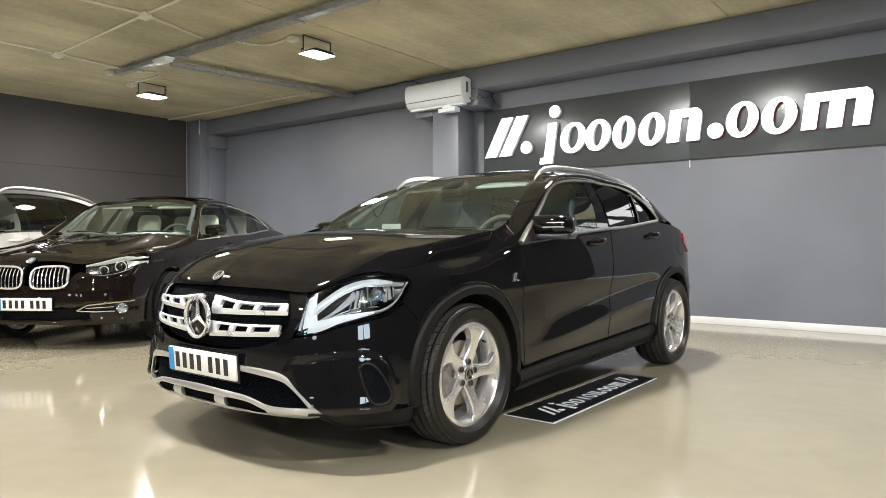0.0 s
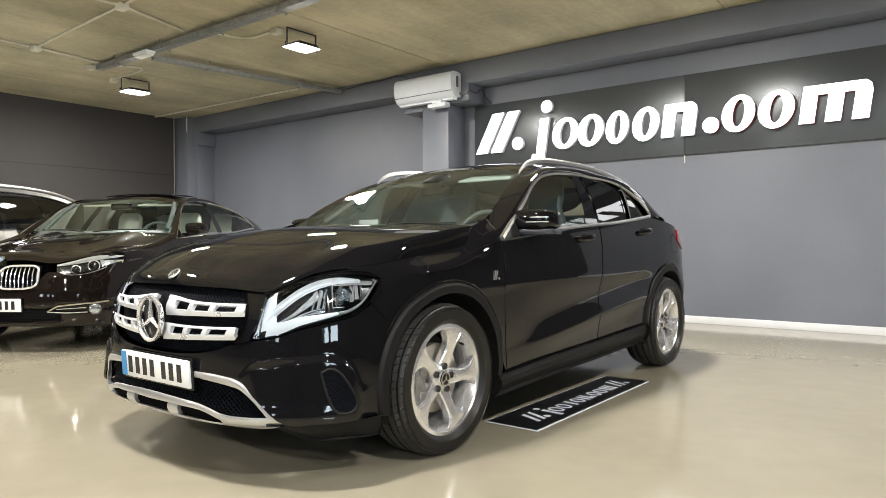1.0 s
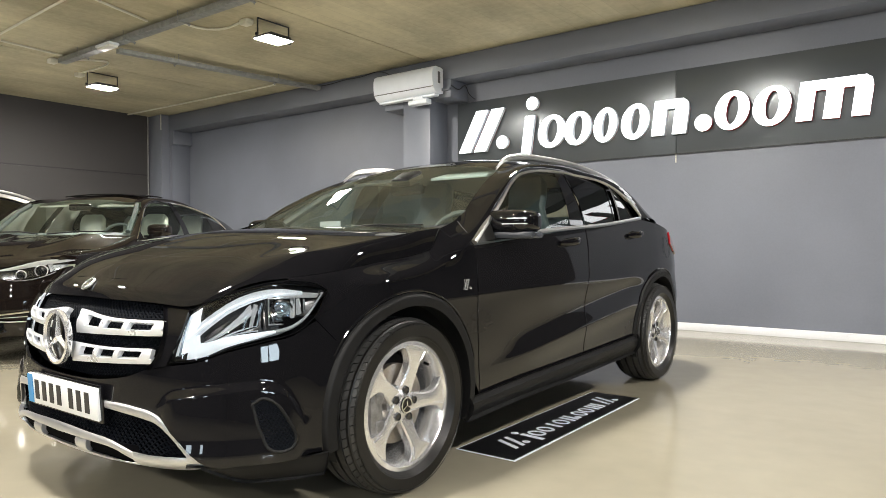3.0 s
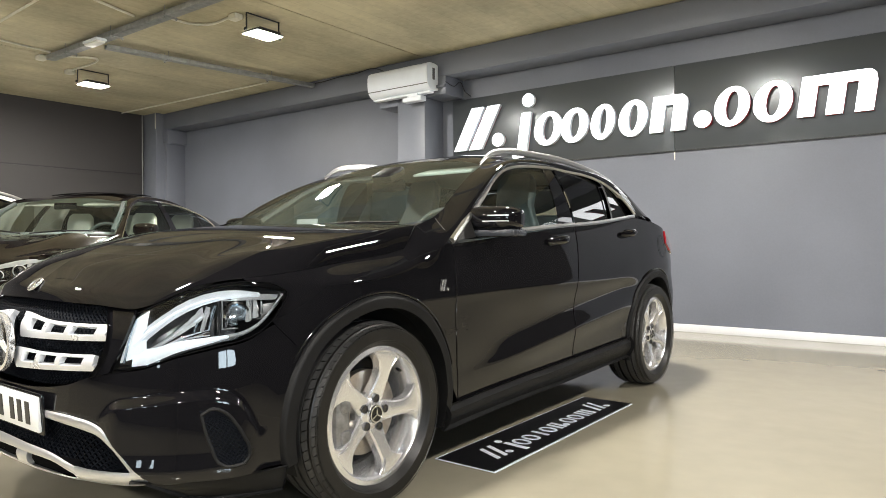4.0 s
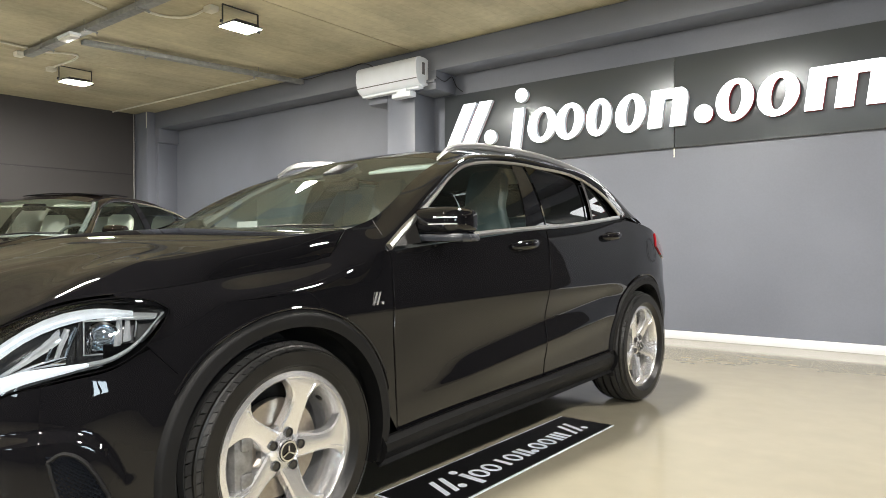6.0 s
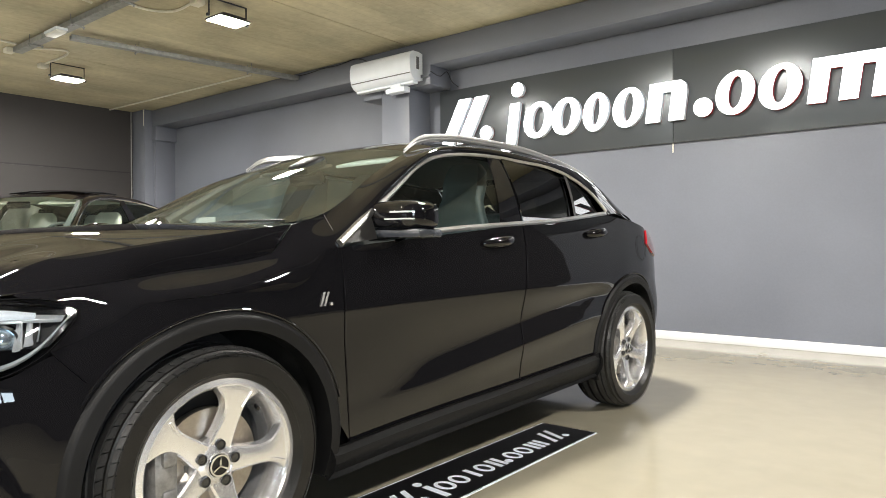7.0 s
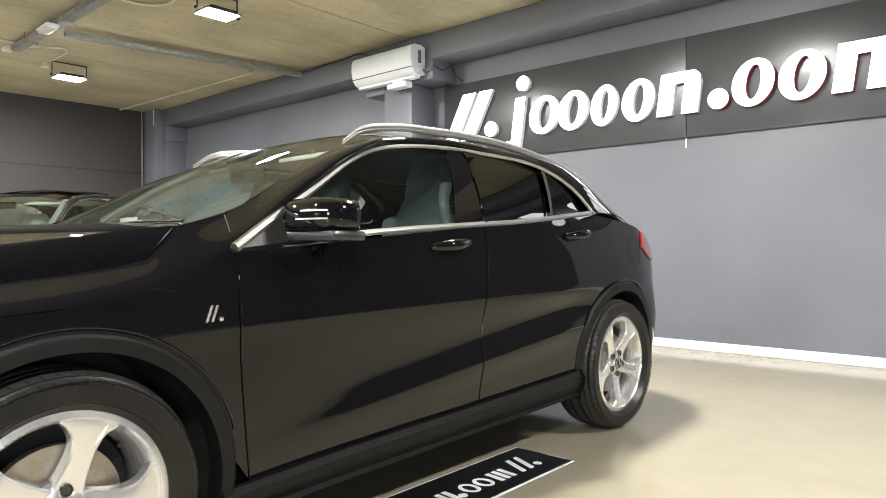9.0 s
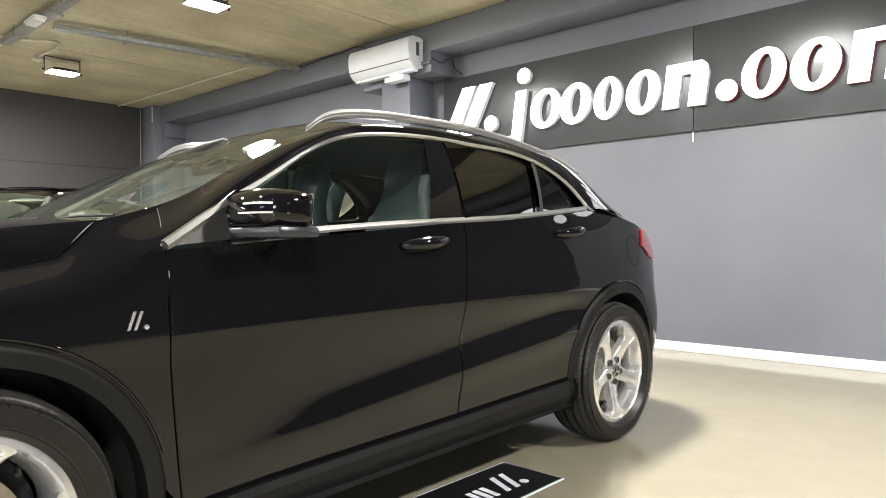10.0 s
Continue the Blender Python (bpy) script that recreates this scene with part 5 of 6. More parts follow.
both("bonnet_gap", tube([tuple(c - 0.001 for c in p) for p in sd[:36]], 0.0024, 5), "void", gla, "dark gap along the side of the bonnet")

# cabin: windscreen, roof, pillars, side glass
W_BASE = [(0, 0.405, 1.040), (0.35, 0.420, 1.036), (0.6, 0.442, 1.038), (0.752, 0.470, 1.056)]
W_SIDE = [W_BASE[-1], (0.728, 0.57, 1.104), (0.700, 0.665, 1.152), (0.668, 0.765, 1.206), (0.640, 0.87, 1.262), (0.618, 0.98, 1.314), (0.592, 1.085, 1.352)]
W_TOP = [(0, 1.17, 1.418), (0.3, 1.155, 1.408), (0.5, 1.12, 1.378), W_SIDE[-1]]
W_MID = [W_BASE[0], (0, 0.66, 1.178), (0, 0.92, 1.310), W_TOP[0]]
half = coons(W_BASE, W_TOP, W_MID, W_SIDE, 44, 44)
part("windscreen", join(half, mirrored(half)), "screen_glass", gla, "clear windscreen mirroring the ceiling").visible_shadow = False
both("cowl_panel", between([(x, y - 0.012, z - 0.012) for x, y, z in H_REAR], [(x, y + 0.02, z - 0.004) for x, y, z in W_BASE], 20, 3), "cladding", gla, "black plastic cowl below the windscreen")
R_EDGE = [W_SIDE[-1], (0.575, 1.25, 1.398), (0.568, 1.55, 1.424), (0.566, 1.85, 1.428), (0.570, 2.2, 1.405), (0.585, 2.5, 1.382), (0.60, 2.70, 1.345)]
R_MID = [W_TOP[0], (0, 1.35, 1.462), (0, 1.65, 1.486), (0, 1.95, 1.484), (0, 2.3, 1.456), (0, 2.60, 1.420), (0, 2.80, 1.385)]
R_REAR = [R_MID[-1], (0.3, 2.78, 1.378), (0.5, 2.74, 1.362), R_EDGE[-1]]
half = coons(W_TOP, R_REAR, R_MID, R_EDGE, 30, 60)
part("roof", join(half, mirrored(half)), "paint", gla)
P_IN = W_SIDE + R_EDGE[1:] + [(0.645, 2.83, 1.262), (0.69, 2.94, 1.165), (0.735, 3.06, 1.088)]
P_IN[0] = (0.755, 0.473, 1.067)
P_OUT = [house(y, z) for y, z in WINTOP] + [house(2.50, 1.126)]
p_in, p_out = spline(P_IN, 81), spline(P_OUT, 81)


def roof_side(u, v):
    """Pillar and cant rail, rounded across; its foot grows out of the fender."""
    i = round(u * 80)
    at = lambda k: [p_out[k][c] + (p_in[k][c] - p_out[k][c]) * v + (0.030 + 0.018 * (1 - smooth(0.25, 0.45, k / 80)), 0, 0.020)[c] * math.sin(math.pi * v ** 0.9) for c in range(3)]
    p, p0, q0 = at(i), at(0), fender_top(1.0, v)
    w = 1 - smooth(0.0, 0.14, u)
    return tuple(p[c] + (q0[c] - p0[c]) * w for c in range(3))


both("roof_side", sheet(roof_side, 80, 12), "paint", gla)
# satin bright tube drawn in place of a glint on this seam
both("pillar_seam_glint", tube([tuple(c + 0.0005 for c in fender_top(1.0, 0.45 + 0.5 * i / 14)) for i in range(15)], 0.0010, 5), "dull_chrome", gla, "bright line for the glint along the seam at the pillar foot")
both("pillar_foot", between([GLA.at(SY(y), z) for y, z in ((2.472, 1.122), (2.62, 1.108), (2.80, 1.090), (3.0, 1.055))], [house(2.49, 1.14), (0.74, 2.65, 1.17), (0.735, 2.88, 1.13), (0.73, 3.08, 1.085)], 20, 4), "paint", gla)
part("rear_screen", between([(-0.60, 2.72, 1.340), (0, 2.82, 1.385), (0.60, 2.72, 1.340)], [(-0.71, 3.12, 1.07), (0, 3.24, 1.08), (0.71, 3.12, 1.07)], 24, 10), "tint", gla, "dark rear screen")
part("tail_shelf", between([(-0.71, 3.12, 1.07), (0, 3.24, 1.08), (0.71, 3.12, 1.07)], [GLA.at(-SY(3.34), 1.03), GLA.at(GLA.s[-1], 1.03), GLA.at(SY(3.34), 1.03)], 24, 4), "paint", gla)
part("roof_spoiler", box((0, 2.79, 1.372), (1.06, 0.14, 0.026), 0.012), "gloss_black", gla)


def window_patch(y_lo, y_hi, out=-0.004, inset=0.0):
    """Side glass between two slanting edges, each (y at the belt, y at the top)."""
    def fn(u, v):
        yb, yt = y_lo[0] + (y_hi[0] - y_lo[0]) * u, y_lo[1] + (y_hi[1] - y_lo[1]) * u
        z0, z1 = table(BELT, yb) + 0.004, table(WINTOP, yt) - 0.006
        y = yb + (yt - yb) * v
        return house(y, z0 + (max(z1, z0) - z0) * v, out - inset * u)
    return sheet(fn, 36, 14)


for name, lo, hi, mat, text in (("front_door_glass", (0.62, 0.62), (1.408, 1.555), "glass", "clear front door glass"), ("rear_door_glass", (1.592, 1.662), (2.09, 2.182), "tint", "dark privacy glass"), ("quarter_glass", (2.112, 2.205), (2.452, 2.452), "tint", "dark privacy glass")):
    for ob in both(name, window_patch(lo, hi, 0.008 if "rear" in name else -0.004, 0.024 if "rear" in name else 0.020 if mat == "tint" else 0.0), mat, gla, text):
        ob.visible_shadow = False
both("centre_pillar", window_patch((1.408, 1.555), (1.592, 1.662), 0.001), "gloss_black", gla, "gloss black centre pillar")
both("glass_divider", window_patch((2.09, 2.182), (2.112, 2.205), 0.004), "sail_grey", gla)
both("mirror_sail", window_patch((0.45, 0.45), (0.63, 0.63), 0.002), "sail_grey", gla)
both("belt_strip", sheet(lambda u, v: house(0.78 + 1.685 * u, table(BELT, 0.78 + 1.685 * u) - 0.007 + 0.021 * v, 0.006 + 0.003 * math.sin(math.pi * v)), 60, 3, 0.006), "dull_chrome", gla, "satin bright window strip")
both("window_frame", tube([house(y, z, 0.004) for y, z in spline(WINTOP, 70)], [0.0085 + 0.006 * (1 - smooth(0.05, 0.30, i / 69)) for i in range(70)], 6), "dull_chrome", gla, "satin bright window frame")
RAIL = [(0.585, 1.075, 1.366), (0.580, 1.16, 1.420), (0.575, 1.33, 1.455), (0.572, 1.60, 1.470), (0.572, 2.0, 1.470), (0.575, 2.31, 1.444), (0.58, 2.56, 1.405), (0.60, 2.80, 1.338)]
rail = spline(RAIL, 60)
both("roof_rail", join(*[tube([(x - 0.002 * k, y, z - 0.011 * k) for x, y, z in rail], [0.004 + 0.009 * smooth(0, 0.1, i / 59) * (1 - smooth(0.9, 1, i / 59)) for i in range(60)], 8) for k in range(2)]), "rail", gla, "satin aluminium roof rail")

# mirrors, handles, small fittings
bm = bmesh.new()
bmesh.ops.create_uvsphere(bm, u_segments=28, v_segments=18, radius=1.0)
bm.verts.index_update()
ball = [tuple(v.co) for v in bm.verts], [tuple(v.index for v in f.verts) for f in bm.faces]
bm.free()
sq = lambda c, p: math.copysign(abs(c) ** p, c)
shell = [(0.894 + 0.136 * sq(x, 0.6), 0.738 + (0.106 if y < 0 else 0.065) * sq(y, 0.6 if y < 0 else 0.3), 1.060 + 0.056 * sq(z, 0.45 if z < 0 else 0.6)) for x, y, z in ball[0]]


def mirror_face(x, z, out=0.002):
    """A point on the front of the mirror shell."""
    a, c = abs(x - 0.894) / 0.136, abs(z - 1.060) / 0.056
    d = max(0.0, 1 - a ** (2 / 0.6) - c ** (2 / 0.6)) ** 0.5
    return (x, 0.738 - 0.106 * d ** 0.6 - out, z)


for k in (1, -1):
    flip = (lambda s: s) if k > 0 else mirrored
    mir = part("door_mirror", flip((shell, ball[1])), "paint", gla, "gloss black door mirror", 60)
    for x0, za, zb in ((0.930, 1.068, 1.074), (0.905, 1.044, 1.049)):
        part("indicator_strip", flip(sheet(lambda u, v: mirror_face(x0 + (1.018 - x0) * u, za + (zb - za) * v), 20, 3, 0.003)), "amber", mir, "clear indicator strip")
    for z in (1.047, 1.071):
        part("indicator_end", flip(box((1.021, 0.722, z), (0.014, 0.045, 0.012), 0.004)), "chrome", mir)
    part("mirror_foot", flip(join(moved(box((0, 0, 0), (0.285, 0.150, 0.034), 0.014), pose(0.890, 0.722, 0.996, 0, 0, 8)), moved(box((0, 0, 0), (0.08, 0.11, 0.034), 0.014), pose(0.825, 0.705, 0.990, 0, -8, 0)))), "foot_grey", mir, "dark plastic mirror foot")
    part("mirror_glass", flip(box((0.905, 0.810, 1.062), (0.17, 0.004, 0.085), 0.002)), "chrome", mir)
    for y, z in ((1.365, 0.968), (2.29, 1.016)):
        p = Vector(GLA.at(SY(y), z))
        hd = part("door_handle", flip(tube([tuple(p + Vector((0.004 + 0.030 * math.sin(math.pi * t), (t - 0.5) * 0.225, (t - 0.5) * 0.02))) for t in [i / 16 for i in range(17)]], [0.010 + 0.013 * math.sin(math.pi * i / 16) ** 0.5 for i in range(17)], 12)), "gloss_black", gla, "gloss black door handle")
        part("handle_recess", flip(moved((ball[0], ball[1]), Matrix.Translation(p + Vector((-0.006, 0, -0.012))) @ Matrix.Diagonal((0.010, 0.085, 0.034, 1)))), "void", hd)
    bd = Vector(GLA.at(SY(0.345), 0.782))
    for i in range(2):
        part("fender_badge", flip(([tuple(bd + Vector((0.002 + 0.003 * c, 0.016 * i + 0.007 * a + 0.016 * b, 0.045 * b - 0.022))) for c in (0, 1) for a, b in ((0, 0), (1, 0), (1, 1), (0, 1))], [(4, 5, 6, 7), (0, 1, 5, 4), (1, 2, 6, 5), (2, 3, 7, 6), (3, 0, 4, 7)])), "bright_metal", gla, "small chrome badge bar")
    part("fender_badge", flip(moved(lathe([(0.006, 0.0), (0.006, 0.005), (0.0005, 0.006)], 14), Matrix.Translation(bd + Vector((0.002, 0.046, -0.016))))), "bright_metal", gla, "small chrome badge dot")
    part("tail_light", flip(ruled(GLA, [(2.97, 0.955), (3.12, 0.885), (3.32, 0.86)], [(3.02, 1.04), (3.16, 1.022), (3.34, 0.99)], 20, 8, 0.006)), "red_lens", gla, "red tail light")
    part("wiper", flip(tube([(0.05, 0.42, 1.045), (0.3, 0.437, 1.052), (0.60, 0.43, 1.046)], 0.004)), "cladding", gla)
both("fuel_flap", tube([GLA.at(SY(2.87 + 0.07 * math.cos(a)), 0.93 + 0.075 * math.sin(a), 0.0012) for a in [math.pi * 2 * i / 28 for i in range(29)]], 0.0008, 4, False), "void", gla)
for k in (1, -1):
    for y, zc in ((0.0, 0.332), (2.702, 0.338)):
        wheel(gla, 0.782 * k, y, zc, 0.338, 0.244, 0.235, forked_spoke(0.244, 0.235), 5, k, phase=-18 if y < 1 else 34)

# interior
part("dashboard", join(box((0, 0.72, 0.93), (1.38, 0.46, 0.22), 0.07), box((-0.38, 0.62, 1.03), (0.34, 0.2, 0.05), 0.03)), "cabin", gla)
part("cabin_floor", box((0, 1.7, 0.42), (1.45, 2.4, 0.05)), "cabin", gla)
part("firewall", box((0, 0.50, 0.66), (1.45, 0.04, 0.5)), "cabin", gla)
for x in (0.37, -0.37):
    seat(gla, x, 1.36, 0.50, "leather_grey", 0.46)
part("rear_bench", join(box((0, 2.10, 0.62), (1.25, 0.5, 0.16), 0.06), box((0, 2.42, 0.90), (1.25, 0.14, 0.5), 0.05)), "leather_grey", gla)
sw = part("steering_wheel", moved(lathe([(0.185 + 0.014 * math.cos(a), 0.014 * math.sin(a)) for a in [2 * math.pi * i / 8 for i in range(8)]], 36, True, "y"), pose(0.37, 0.98, 0.965, -25)), "cabin", gla)
part("wheel_boss", moved(join(box((0, 0, 0), (0.34, 0.03, 0.05), 0.012), box((0, -0.01, -0.02), (0.13, 0.05, 0.13), 0.025)), pose(0.37, 0.98, 0.965, -25)), "cabin", sw)
mirror_in = part("rear_view_mirror", moved(box((0, 0, 0), (0.24, 0.04, 0.065), 0.018), pose(0.0, 1.02, 1.275, 12)), "gloss_black", gla, "black rear-view mirror on a sensor pod")
part("sensor_pod", moved(box((0, 0, 0), (0.15, 0.14, 0.055), 0.02), pose(0, 1.02, 1.338, 26)), "cladding", mirror_in)
part("pod_stalk", tube([(0, 1.03, 1.335), (0, 1.03, 1.29)], 0.012, 8), "cabin", mirror_in)
part("headlining", sheet(lambda u, v: (-0.53 + 1.06 * u, 1.20 + 1.4 * v, 1.385 + 0.03 * math.sin(math.pi * u) - 0.03 * v * v), 8, 8), "cabin_roof", gla)
# the left visor is pale for the strip of light there, the other dark
for x in (-0.30, 0.30):
    part("sun_visor", moved(box((0, 0, 0), (0.40, 0.16, 0.016), 0.006), pose(x, 1.19, 1.352, 14)), "cabin_light" if x > 0 else "cabin", gla, "folded sun visor")
both("pillar_trim", tube([(0.69, 0.68, 1.08), (0.62, 0.94, 1.25), (0.57, 1.14, 1.35)], 0.022, 6), "cabin", gla)
part("windscreen_sticker", box((-0.20, 0.60, 1.06), (0.16, 0.004, 0.05), 0.0, None), "paper", gla)


# ---- the two cars parked behind ----
BIG_PLAN = [(0, -0.87), (0.3, -0.855), (0.55, -0.80), (0.72, -0.69), (0.83, -0.52), (0.89, -0.30), (0.922, 0.0), (0.932, 0.4), (0.932, 1.2), (0.938, 2.2), (0.945, 3.0), (0.93, 3.4), (0.88, 3.72), (0.7, 3.98), (0.4, 4.08), (0, 4.11)]
BIG_NOSE = [(0.18, -0.06), (0.27, -0.01), (0.38, 0.015), (0.50, 0.015), (0.60, 0.0), (0.70, -0.02), (0.78, -0.06), (0.86, -0.14), (0.95, -0.25)]
BIG_TAIL = [(0.2, -0.06), (0.4, 0.0), (0.6, 0.03), (0.85, 0.0), (1.05, -0.05), (1.2, -0.2)]


def big_flank(y, z):
    c = 0.44 + 0.03 * (y - 0.7)
    return table([(0.2, -0.04), (c - 0.1, -0.022), (c, -0.016), (c + 0.12, -0.012), (0.80, 0.0), (0.83, 0.004), (0.86, 0.0), (0.95, -0.012), (1.02, -0.026), (1.10, -0.05), (1.22, -0.10)], z)


BIG = Skin(BIG_PLAN, BIG_NOSE, big_flank, BIG_TAIL, (-0.72, -0.3), (3.4, 3.9))


def large_car(name, m, label, paint, belt, wintop, roof_edge, roof_mid, splits, seat_mat, glass_rear, spoke, lean=(0.45, 0.55)):
    car = thing(name, m, label, "car")
    sy = BIG.at_y
    af, ar, ra = (0.0, 0.345), (3.07, 0.345), 0.385
    y_end = wintop[-1][0]

    def cabin(y, z, out=0.0):
        zb = table(belt, y)
        t = max(0.0, z - zb)
        return (BIG.at(sy(y), min(z, zb))[0] - lean[0] * t - lean[1] * t * t + out, y, z)

    shoulder = [(-0.50, 0.835), (-0.35, 0.850), (0.0, 0.875), (0.3, 0.92), (0.55, belt[0][1] - 0.01)]
    both("front_fender", ruled(BIG, arch(af, ra, 138, 2, 24), [(-0.40, 0.70), (-0.36, 0.80)] + shoulder[1:] + [(0.56, 0.8), (0.56, 0.6), (0.57, 0.35)], 50, 10), paint, car)
    lead = [(0.565, belt[0][1] - 0.01), (0.565, 0.8), (0.565, 0.6), (0.575, 0.30)]
    mid = [(splits[0], table(belt, splits[0]) - 0.005), (splits[0] - 0.01, 0.8), (splits[0] - 0.02, 0.6), (splits[0] - 0.02, 0.30)]
    end = [(y_end - 0.15, table(belt, y_end - 0.15) - 0.005), (y_end - 0.08, 0.9), (ar[0] - 0.30, 0.66), (ar[0] - 0.385, 0.48), (ar[0] - 0.40, 0.32)]
    both("front_door", ruled(BIG, lead, [(y - 0.003, z) for y, z in mid], 40, 24), paint, car)
    both("rear_door", ruled(BIG, [(y + 0.003, z) for y, z in mid], end, 40, 24), paint, car)
    both("rear_quarter", ruled(BIG, arch(ar, ra, 125, -6, 24), [(y_end - 0.07, 0.85), (y_end - 0.14, table(belt, y_end) - 0.005), (y_end + 0.1, table(belt, y_end)), (3.4, table(belt, 3.4) - 0.03), (3.75, table(belt, 3.4) - 0.12), (3.95, 0.8), (3.9, 0.5), (3.7, 0.32)], 50, 12), paint, car)
    rs = sy(3.88)
    part("tailgate", sheet(lambda u, v: BIG.at(rs + (BIG.s[-1] - rs) * 2 * u if u <= 0.5 else -(BIG.s[-1] - (BIG.s[-1] - rs) * (2 * u - 1)), 0.30 + 0.75 * v), 30, 16), paint, car)
    both("sill", sheet(lambda u, v: BIG.at(sy(0.40 + 2.28 * u), 0.305 - 0.10 * v, 0.008 - 0.04 * v * v), 40, 5, 0.01), paint, car)
    for c in (af, ar):
        both("wheel_arch_liner", sheet(lambda u, v, c=c: (0.90 - 0.36 * v, c[0] + 0.38 * math.cos(radians(200 - 220 * u)), c[1] + 0.38 * math.sin(radians(200 - 220 * u))), 28, 3), "well", car)
    inner_hull(BIG, car, ((af, 0.38), (ar, 0.38)), 0.26, 0.92)
    part("underbody", box((0, 1.6, 0.24), (1.6, 4.4, 0.05), 0.02), "well", car, "black underbody panel")
    # bumper and nose
    top = [(0, 0.585), (0.35, 0.60), (0.45, 0.70), (0.58, 0.690), (0.75, 0.705), (0.9, 0.74), (1.05, 0.78), (1.2, 0.80)]
    low = [(0, 0.24), (0.5, 0.235), (0.9, 0.23), (1.3, 0.225)]
    edge = lambda z: sy(af[0] - math.sqrt(max(0.0, ra * ra - (z - af[1]) ** 2))) if z < 0.6 else sy(-0.29 - (z - 0.6) * 0.55)

    def bumper(u, v):
        z = 0.5
        for _ in range(5):
            s = u * edge(z)
            z = table(low, s) + (table(top, s) - table(low, s)) * v
        hollow = smooth(0.26, 0.30, z) * smooth(0.405, 0.375, z) * smooth(0.62, 0.50, s)
        corner = smooth(0.35, 0.37, z) * smooth(0.43, 0.41, z) * smooth(0.50, 0.58, s) * smooth(1.0, 0.93, s)
        return BIG.at(s, z, -0.035 * hollow - 0.02 * corner)

    both("front_bumper", sheet(bumper, 70, 34), paint, car)
    both("trim_bar", tube([BIG.at(s, z, 0.008) for s, z in ((0.46, 0.365), (0.54, 0.412), (0.66, 0.424), (0.80, 0.432), (0.94, 0.440))], 0.007, 6), "chrome", car, "bright bumper trim bar")
    both("trim_bar", tube([BIG.at(s, z, 0.004) for s, z in ((0.53, 0.385), (0.64, 0.390), (0.75, 0.392))], 0.004, 6), "dull_chrome", car, "bright bumper trim bar")
    both("trim_bar", tube([BIG.at(s, z, 0.006) for s, z in ((0.46, 0.363), (0.60, 0.352), (0.76, 0.352))], 0.005, 6), "dull_chrome", car, "bright bumper trim bar")
    part("intake_mesh", lattice(lambda u, v: BIG.at(-0.56 + 1.12 * u, 0.285 + 0.10 * v, -0.02), 0, 0, 0.004, 40, 4), "mesh", car)
    for k in (1, -1):
        flip = (lambda s: s) if k > 0 else mirrored
        p = Vector(BIG.at(0.82, 0.378, 0.006))
        d = Vector((0.55, -0.83, 0))
        mm = Matrix.Translation(p) @ d.to_track_quat("X", "Z").to_matrix().to_4x4()
        fog = part("fog_lamp", flip(moved(lathe([(0.052, -0.01), (0.050, 0.012), (0.043, 0.012), (0.040, 0.0), (0.0005, -0.004)], 28), mm)), "chrome", car, "round chrome-ringed fog lamp")
        part("fog_lens", flip(moved(lathe([(0.041, 0.008), (0.03, 0.013), (0.0005, 0.016)], 24), mm)), "projector", fog)
        # kidney grille: rounded chrome frame with upright slats
        xs, cz, rx, rz = 0.212, 0.662, 0.170, 0.098
        loop = [(xs + rx * math.copysign(abs(math.cos(a)) ** 0.5, math.cos(a)), cz + rz * math.copysign(abs(math.sin(a)) ** 0.55, math.sin(a)) + 0.01 * math.cos(a)) for a in [2 * math.pi * i / 48 for i in range(49)]]
        fr = part("grille_frame", flip(tube([BIG.at(BIG.at_x(x), z, 0.014) for x, z in loop], 0.010, 8, False)), "bright_metal", car, "rounded chrome grille frame")
        part("grille_recess", flip(sheet(lambda u, v: BIG.at(BIG.at_x(xs - rx + 2 * rx * u), cz - rz + 2 * rz * v, -0.022), 10, 6)), "void", fr)
        for i in range(9):
            x = xs - rx + 2 * rx * (i + 0.5) / 9
            part("grille_slat", flip(sheet(lambda u, v, x=x: BIG.at(BIG.at_x(x) + 0.0055 * (2 * u - 1), cz + (rz - 0.006) * (2 * v - 1), 0.008 - 0.004 * abs(2 * u - 1) - 0.012 * (2 * v - 1) ** 2), 2, 8, 0.005)), "slat", fr)
        # headlamp
        la, lb = spline([(0.52, 0.700), (0.60, 0.676), (0.72, 0.676), (0.88, 0.712), (1.02, 0.768), (1.12, 0.822)], 31), spline([(0.52, 0.766), (0.62, 0.788), (0.76, 0.818), (0.92, 0.842), (1.04, 0.842), (1.125, 0.838)], 31)
        at = lambda u, v, o: BIG.at(la[round(u * 30)][0] * (1 - v) + lb[round(u * 30)][0] * v, la[round(u * 30)][1] * (1 - v) + lb[round(u * 30)][1] * v, o)
        hl = part("headlight", flip(sheet(lambda u, v: at(u, v, -0.03 * math.sin(math.pi * u) ** 0.5 - 0.006), 30, 8)), "lamp_dark", car, "clear headlight with twin round lamps")
        part("brow", flip(sheet(lambda u, v: at(u, 0.80 - 0.18 * u + (0.20 + 0.18 * u) * v, -0.003), 30, 3)), "amber", hl, "bright upper light strip")
        part("side_reflector", flip(sheet(lambda u, v: at(0.64 + 0.32 * u, 0.06 + 0.60 * v, -0.010), 10, 6)), "amber", hl, "silver corner reflector")
        for i in range(5):
            for j in range(3):
                part("reflector_cell", flip(tube([at(0.68 + 0.05 * i, 0.16 + 0.16 * j, -0.008), at(0.70 + 0.05 * i, 0.24 + 0.16 * j, -0.008)], 0.003, 4)), "projector", hl)
        part("lower_strip", flip(tube([at(t / 10, 0.03, -0.003) for t in range(1, 8)], 0.005, 5)), "amber", hl)
